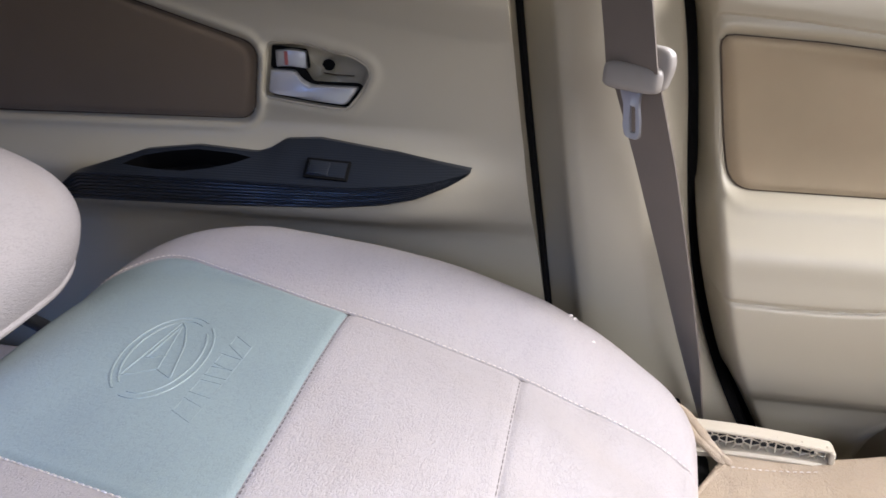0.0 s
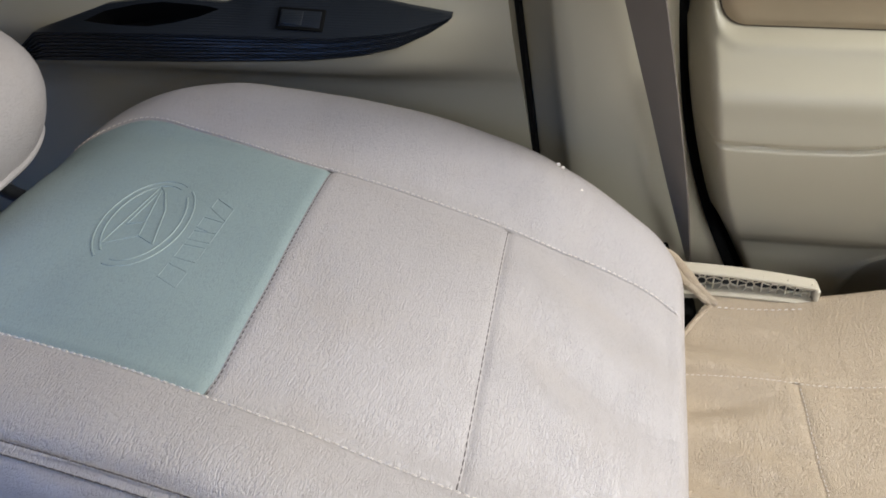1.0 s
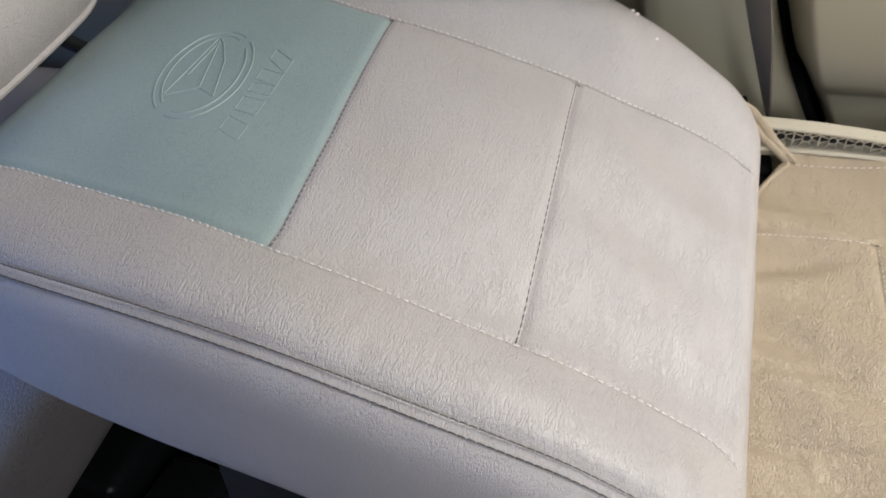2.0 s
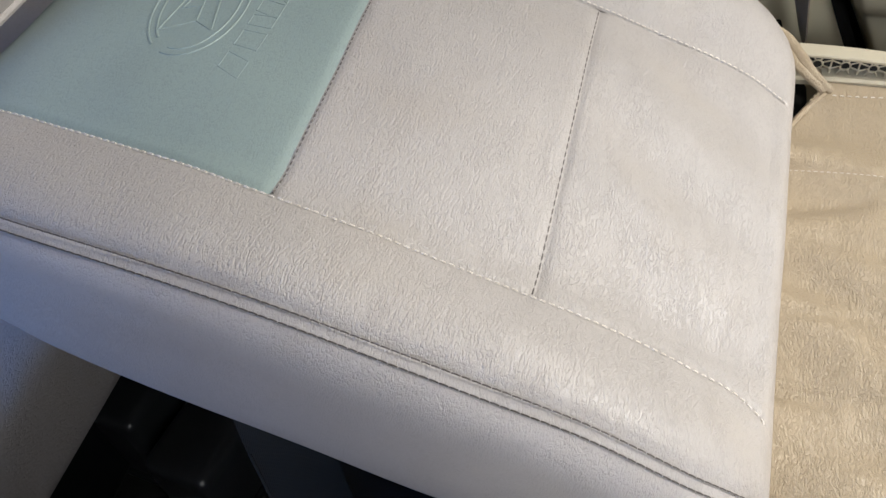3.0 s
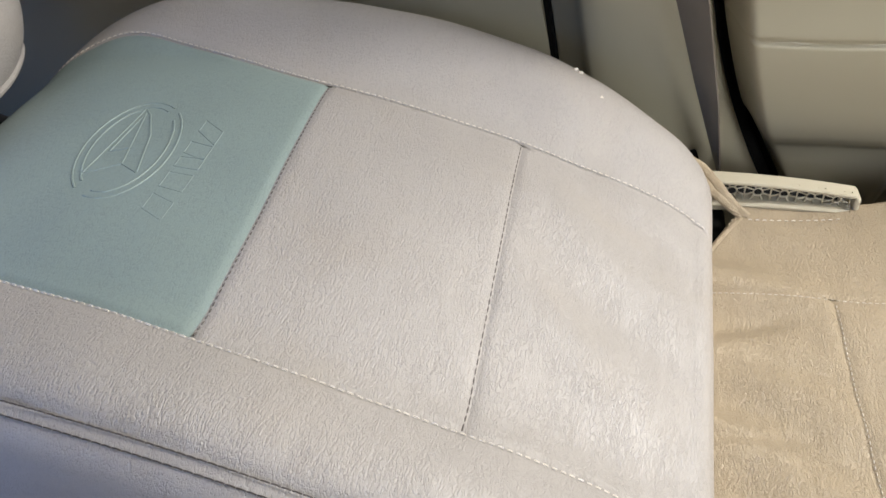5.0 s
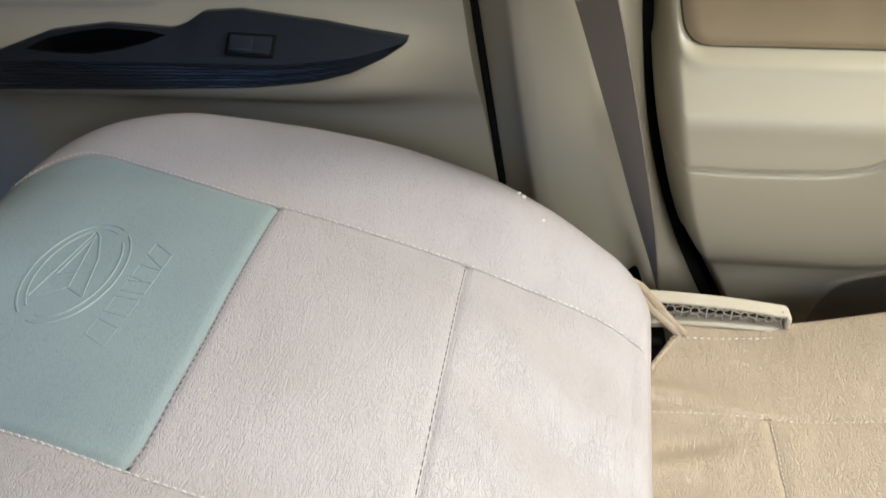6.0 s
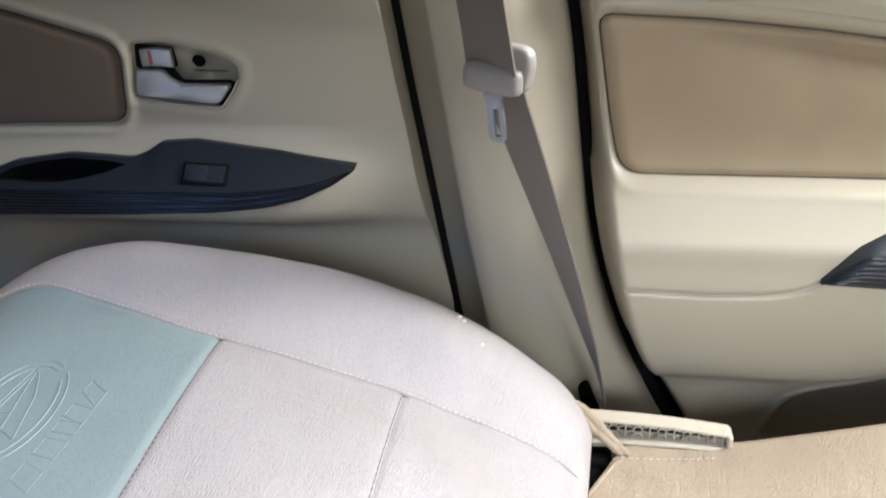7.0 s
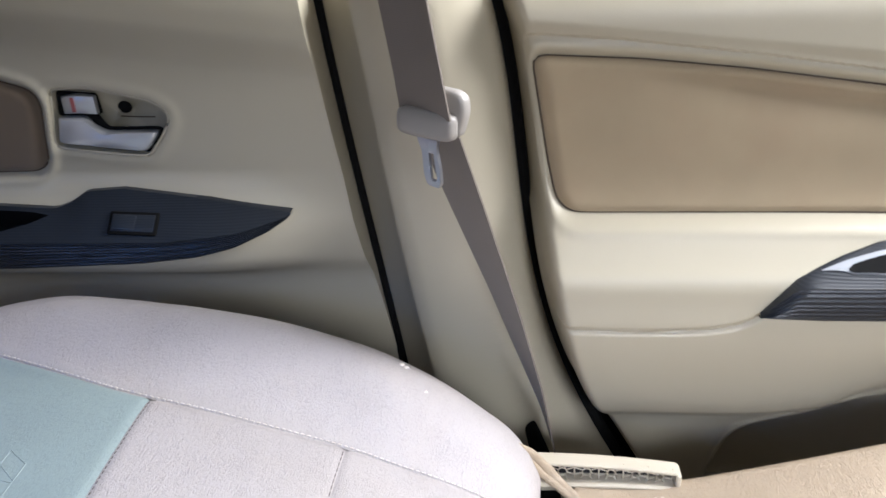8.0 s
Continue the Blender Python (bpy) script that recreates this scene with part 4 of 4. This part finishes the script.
belt = thing("seat_belt", (0.1, 0.55, 0.4), "brown-grey webbing seat belt hanging with its tongue", "seat belt")
def across(turn, rise=0.1):
    return (math.cos(radians(turn)), -math.sin(radians(turn)), rise)


part("webbing", ribbon([(-0.02, 0.535, 1.15), (0.025, 0.488, 0.86), (0.036, 0.479, 0.795), (0.0405, 0.4745, 0.766)], 0.047, [across(38), across(40), across(40), across(38)]), BELT, belt)
part("webbing", ribbon([(0.0415, 0.489, 0.775), (0.047, 0.491, 0.750), (0.066, 0.497, 0.69), (0.094, 0.525, 0.59), (0.118, 0.545, 0.50), (0.138, 0.555, 0.42)], 0.047, [across(40), across(44), across(50), across(60), across(70), across(85, 0)]), BELT, belt)
TM = look((0.0415, 0.4765, 0.7635), (0.0415, 1.4765, 0.7435)) @ pose(0, 0, 0, 0, -28, -3)
K = 0.00043
flat_of = lambda pts: [(x * K, y * K) for x, y in pts]


def barrel(u0, u1, v0, v1, z0, z1):
    """A rounded bar along the tongue's width, with soft ends."""
    bm, rows = bmesh.new(), []
    for k in np.linspace(-1, 1, 33):
        e = (1 - abs(k) ** 5) ** (1 / 3) if abs(k) < 1 else 0.02
        row = []
        for a in np.linspace(0, 2 * math.pi, 24, endpoint=False):
            c, q = math.copysign(abs(math.cos(a)) ** 0.7, math.cos(a)), math.copysign(abs(math.sin(a)) ** 0.7, math.sin(a))
            row.append(TM @ Vector(((u0 + u1 + (u1 - u0) * k) / 2 * K, ((v0 + v1) + (v1 - v0) * c * (0.35 + 0.65 * e)) / 2 * K, (z0 + z1 + (z1 - z0) * q * e) / 2)))
        rows.append(row)
    vs = grid(bm, rows, True)
    bm.faces.new(vs[0])
    bm.faces.new(vs[-1])
    return bm


tongue_back = rounded(flat_of([(-44, 48), (-52, 14), (-50, -14), (-38, -22), (35, -24), (56, -20), (67, 22), (63, 46), (48, 54), (-15, 56)]), [0.004, 0.004, 0.004, 0.004, 0.006, 0.006, 0.006, 0.008, 0.006, 0.01], 5)
part("tongue_cover", merged(flat(tongue_back, 0.0095, TM @ pose(0, 0, -0.0105), 0.0035), barrel(-54, 57, -26, 22, -0.007, 0.0085)), TONGUE, belt, "taupe plastic tongue cover")
blade_half = [(-22, -20), (-17, -32), (-10, -47), (-8, -62), (-5, -90), (2, -108), (25, -110), (31, -102), (27, -72), (21, -46), (22, -20)]
slot = [(5, -52), (14, -52), (22, -97), (11, -97)]


def blade_shape():
    """A steel blade with a slot cut through it and rounded edges."""
    bm = bmesh.new()
    o = spaced(rounded(flat_of(blade_half), 0.003), 0.0006)
    c = np.array([(8 * K, -74 * K)])
    ang = np.arctan2(*(o - c).T[::-1])
    h = spaced(rounded(flat_of(slot), 0.0012), 0.0003)
    ha = np.arctan2(*(h - c).T[::-1])
    order = np.argsort(ha)
    hx, hy = (np.interp(ang, ha[order], h[order, k], period=2 * math.pi) for k in (0, 1))
    hole = np.c_[hx, hy]
    rings = []
    for k, z in ((0, -0.0014), (0, 0.0006), (0.12, 0.0016), (0.88, 0.0016), (1, 0.0006), (1, -0.0014)):
        q = o + (hole - o) * k
        rings.append([TM @ Vector((x, y, z)) for x, y in q])
    rings.append(rings[0])
    grid(bm, rings, True)
    bmesh.ops.remove_doubles(bm, verts=bm.verts, dist=0.00001)
    return bm


part("tongue_blade", blade_shape(), CHROME, belt, "steel tongue blade with a slot")

# door seals in the gaps
for nm, fn, off in (("rear_door_seal", pillar_l, -0.010), ("front_door_seal", pillar_r, 0.004)):
    ob = part(nm, tube([(float(fn(z)) + off, 0.654, z) for z in np.linspace(0.06, 0.86, 50)], 0.007, 8), RUBBER_AND_SHADE)
    tagged(ob, "black rubber door seal beside the pillar", "door seal")


# ---- rear bench, floor and between the seats ----
bench = thing("rear_bench", (-0.7, 0.0, 0.0), "rear bench seat in pale beige leatherette", "car seat")
part("bench_cushion", lozenge((-0.657, -0.03, 0.355), (0.56, 1.22, 0.15), 0, 5.0, 60, 40), LEATHER, bench)
part("bench_back", lozenge((-1.0, -0.03, 0.72), (0.18, 1.22, 0.75), -12, 5.0, 60, 40), LEATHER, bench)
part("bench_frame", block((0.4, 1.1, 0.28), pose(-0.72, -0.03, 0.14), 0.02), DARK, bench)
for sz, at, turn in (((0.095, 0.12, 0.13), (-0.508, 0.262, 0.065), -8), ((0.084, 0.10, 0.12), (-0.400, 0.212, 0.06), -10)):
    rail = thing("rail_cover", (at[0], at[1], 0.0), "black plastic seat rail cover on the carpet", "rail cover", group="seat rail covers")
    m = pose(*at, 0, 0, turn)
    part("cover_body", block(sz, m, 0.014, 4), GLOSS, rail)
    part("cover_foot", block((sz[0] + 0.012, sz[1] + 0.012, 0.012), m @ pose(0, 0, 0.006 - sz[2] / 2), 0.004, 3), DARK, rail, "flat foot of the cover")
STRAP = [(-0.205, 0.135, 0.46), (-0.192, 0.115, 0.38), (-0.185, 0.105, 0.31), (-0.178, 0.10, 0.20)]
WEB = material("black_webbing", (0.008, 0.008, 0.008), 0.85, grain=0.6, grain_scale=300, kind="weave")
strap = thing("buckle_strap", (-0.178, 0.10, 0.20), "black webbing strap hanging beside the reclined seat", "strap")
part("webbing", ribbon(STRAP, 0.056, [(0.8, 0.5, 0.3), (0.8, 0.6, 0.2), (0.8, 0.6, 0.2), (0.8, 0.6, 0.2)]), WEB, strap)
for side in (-1, 1):
    w = Vector((0.8, 0.6, 0.2)).normalized() * 0.0265 * side
    part("woven_edge", tube([Vector(p) + w for p in STRAP[1:]], 0.0014, 6), WEB, strap, "thick woven edge")
console = part("console_box", block((0.40, 0.12, 0.48), pose(0.118, -0.012, 0.250), 0.03, 5), TRIM)
tagged(console, "beige plastic console box between the front seats", "console")

# straps of the cover by the hinge, with the dark opening behind them
def fold(points, radii, across=(0, 1, 0.4), squeeze=0.45, n=26, sides=10):
    """A soft gathered roll of cover along a bent line."""
    P, bm, rows = np.array(points, float), bmesh.new(), []
    k = np.arange(len(P)) / (len(P) - 1)
    side = Vector(across).normalized()
    for s in np.linspace(0, 1, n):
        p = Vector([float(curve(s, list(zip(k, P[:, j])))) for j in range(3)])
        q = Vector([float(curve(min(s + 0.03, 1), list(zip(k, P[:, j]))) - curve(max(s - 0.03, 0), list(zip(k, P[:, j])))) for j in range(3)]).normalized()
        u = (side - q * side.dot(q)).normalized()
        v = q.cross(u)
        r = float(np.interp(s, k, radii)) * (1 + 0.12 * noise.noise((s * 9, P[0, 0] * 50, 0.5)))
        rows.append([p + u * r * math.cos(a * 2 * math.pi / sides) + v * r * squeeze * math.sin(a * 2 * math.pi / sides) for a in range(sides)])
    vs = grid(bm, rows, True)
    bm.faces.new(vs[0])
    bm.faces.new(vs[-1])
    return bm


part("cover_strap", fold(((0.100, 0.470, 0.487), (0.116, 0.477, 0.470), (0.130, 0.478, 0.452), (0.142, 0.473, 0.439), (0.156, 0.466, 0.4315)), (0.002, 0.0038, 0.0044, 0.0046, 0.003), (0.6, 0.5, 0.6)), CUSHION, seat)
part("cover_strap", fold(((0.104, 0.470, 0.474), (0.116, 0.474, 0.462), (0.128, 0.474, 0.447), (0.150, 0.466, 0.431)), (0.002, 0.003, 0.0035, 0.003), (0.6, 0.5, 0.6)), CUSHION, seat)
part("cover_strap", fold(((0.108, 0.400, 0.424), (0.122, 0.422, 0.4265), (0.137, 0.447, 0.429), (0.150, 0.464, 0.431)), (0.002, 0.0026, 0.0026, 0.002), (0.8, 0.3, 0.2), 0.7), CUSHION, seat)
part("hem_stitching", stitches([(x, 0.462 + 0.10 * (x - 0.15), cushion_top(x, 0.462 + 0.10 * (x - 0.15)) + 0.0006) for x in np.linspace(0.156, 0.23, 40)], 0.0028, 0.003, 0.0005), THREAD, seat, "pale stitching")
part("bolster_stitching", stitches([(x, 0.3735, cushion_top(x, 0.3735) - 0.0006) for x in np.linspace(0.10, 0.45, 80)], 0.0022, 0.0022, 0.0003), THREAD, seat, "pale stitching")
part("panel_stitching", stitches([(0.2085, y, cushion_top(0.2085, y) - 0.0006) for y in np.linspace(0.19, 0.37, 60)], 0.0022, 0.0022, 0.0003), THREAD, seat, "pale stitching")
# black block in the cut corner stands in for the opening's shade
part("hinge_gap_shade", block((0.05, 0.09, 0.06), pose(0.118, 0.46, 0.385), 0.008), RUBBER_AND_SHADE, seat)

# ---- unseen driver's seat, upright beside the camera, added to block side light ----
driver = thing("driver_seat", (0.1, -0.45, 0.0), "unseen upright driver's seat in beige leatherette, added to block side light", "car seat")
part("driver_backrest", lozenge((-0.28, -0.47, 0.74), (0.15, 0.48, 0.68), -14, 4.5), LEATHER, driver)
part("driver_cushion", lozenge((0.10, -0.47, 0.36), (0.55, 0.48, 0.16), -4, 4.5), LEATHER, driver)
part("driver_headrest", lozenge((-0.40, -0.47, 1.15), (0.11, 0.28, 0.18), -10, 3.5), LEATHER, driver)
part("seat_base", block((0.40, 0.40, 0.28), pose(0.10, -0.47, 0.14), 0.02), DARK, driver)

# hem of the headrest's cover, flakes and a loose thread on the backrest
HM = pose(-0.496, 0.280, 0.655, 0, 17, 0)
power_of = lambda q, e: math.copysign(abs(q) ** (2 / e), q)
hem = []
for a in np.linspace(-1.25, 1.25, 70):
    bb = -0.30 + 0.02 * math.sin(a * 11)
    hem.append(HM @ Vector((0.120 * power_of(math.cos(bb), 2.4) * power_of(math.cos(a), 3.4), 0.1625 * power_of(math.cos(bb), 2.4) * power_of(math.sin(a), 3.4), 0.075 * power_of(math.sin(bb), 2.4))))
part("headrest_hem", tube(hem, 0.0035, 8), LEATHER, seat)
for x, y in ((0.008, 0.494), (0.012, 0.492), (0.029, 0.473)):
    part("flake", block((0.004, 0.003, 0.002), pose(x, y, back_top(x, y) + 0.0008, 12, 8, 30), 0.0006, 1), THREAD, seat, "small white flake of thread")
part("loose_thread", tube([(0.088 + 0.016 * q, 0.070 - 0.008 * q, 0.498 + 0.010 * math.sin(q * math.pi)) for q in np.linspace(0, 1, 12)], 0.0006, 5), THREAD, seat, "loose pale thread")
zip_end = part("zip_end", block((0.009, 0.004, 0.007), pose(0.0955, 0.0735, 0.481, 0, 18, -6), 0.0012, 2), TRIM_LOW, seat, "pale zip end at the corner of the cover")
for k in range(3):
    part("zip_tooth", tube([(0.0925, 0.0712, 0.4835 - 0.0022 * k), (0.099, 0.0705, 0.4815 - 0.0022 * k)], 0.0004, 5), DARK_THREAD, zip_end)
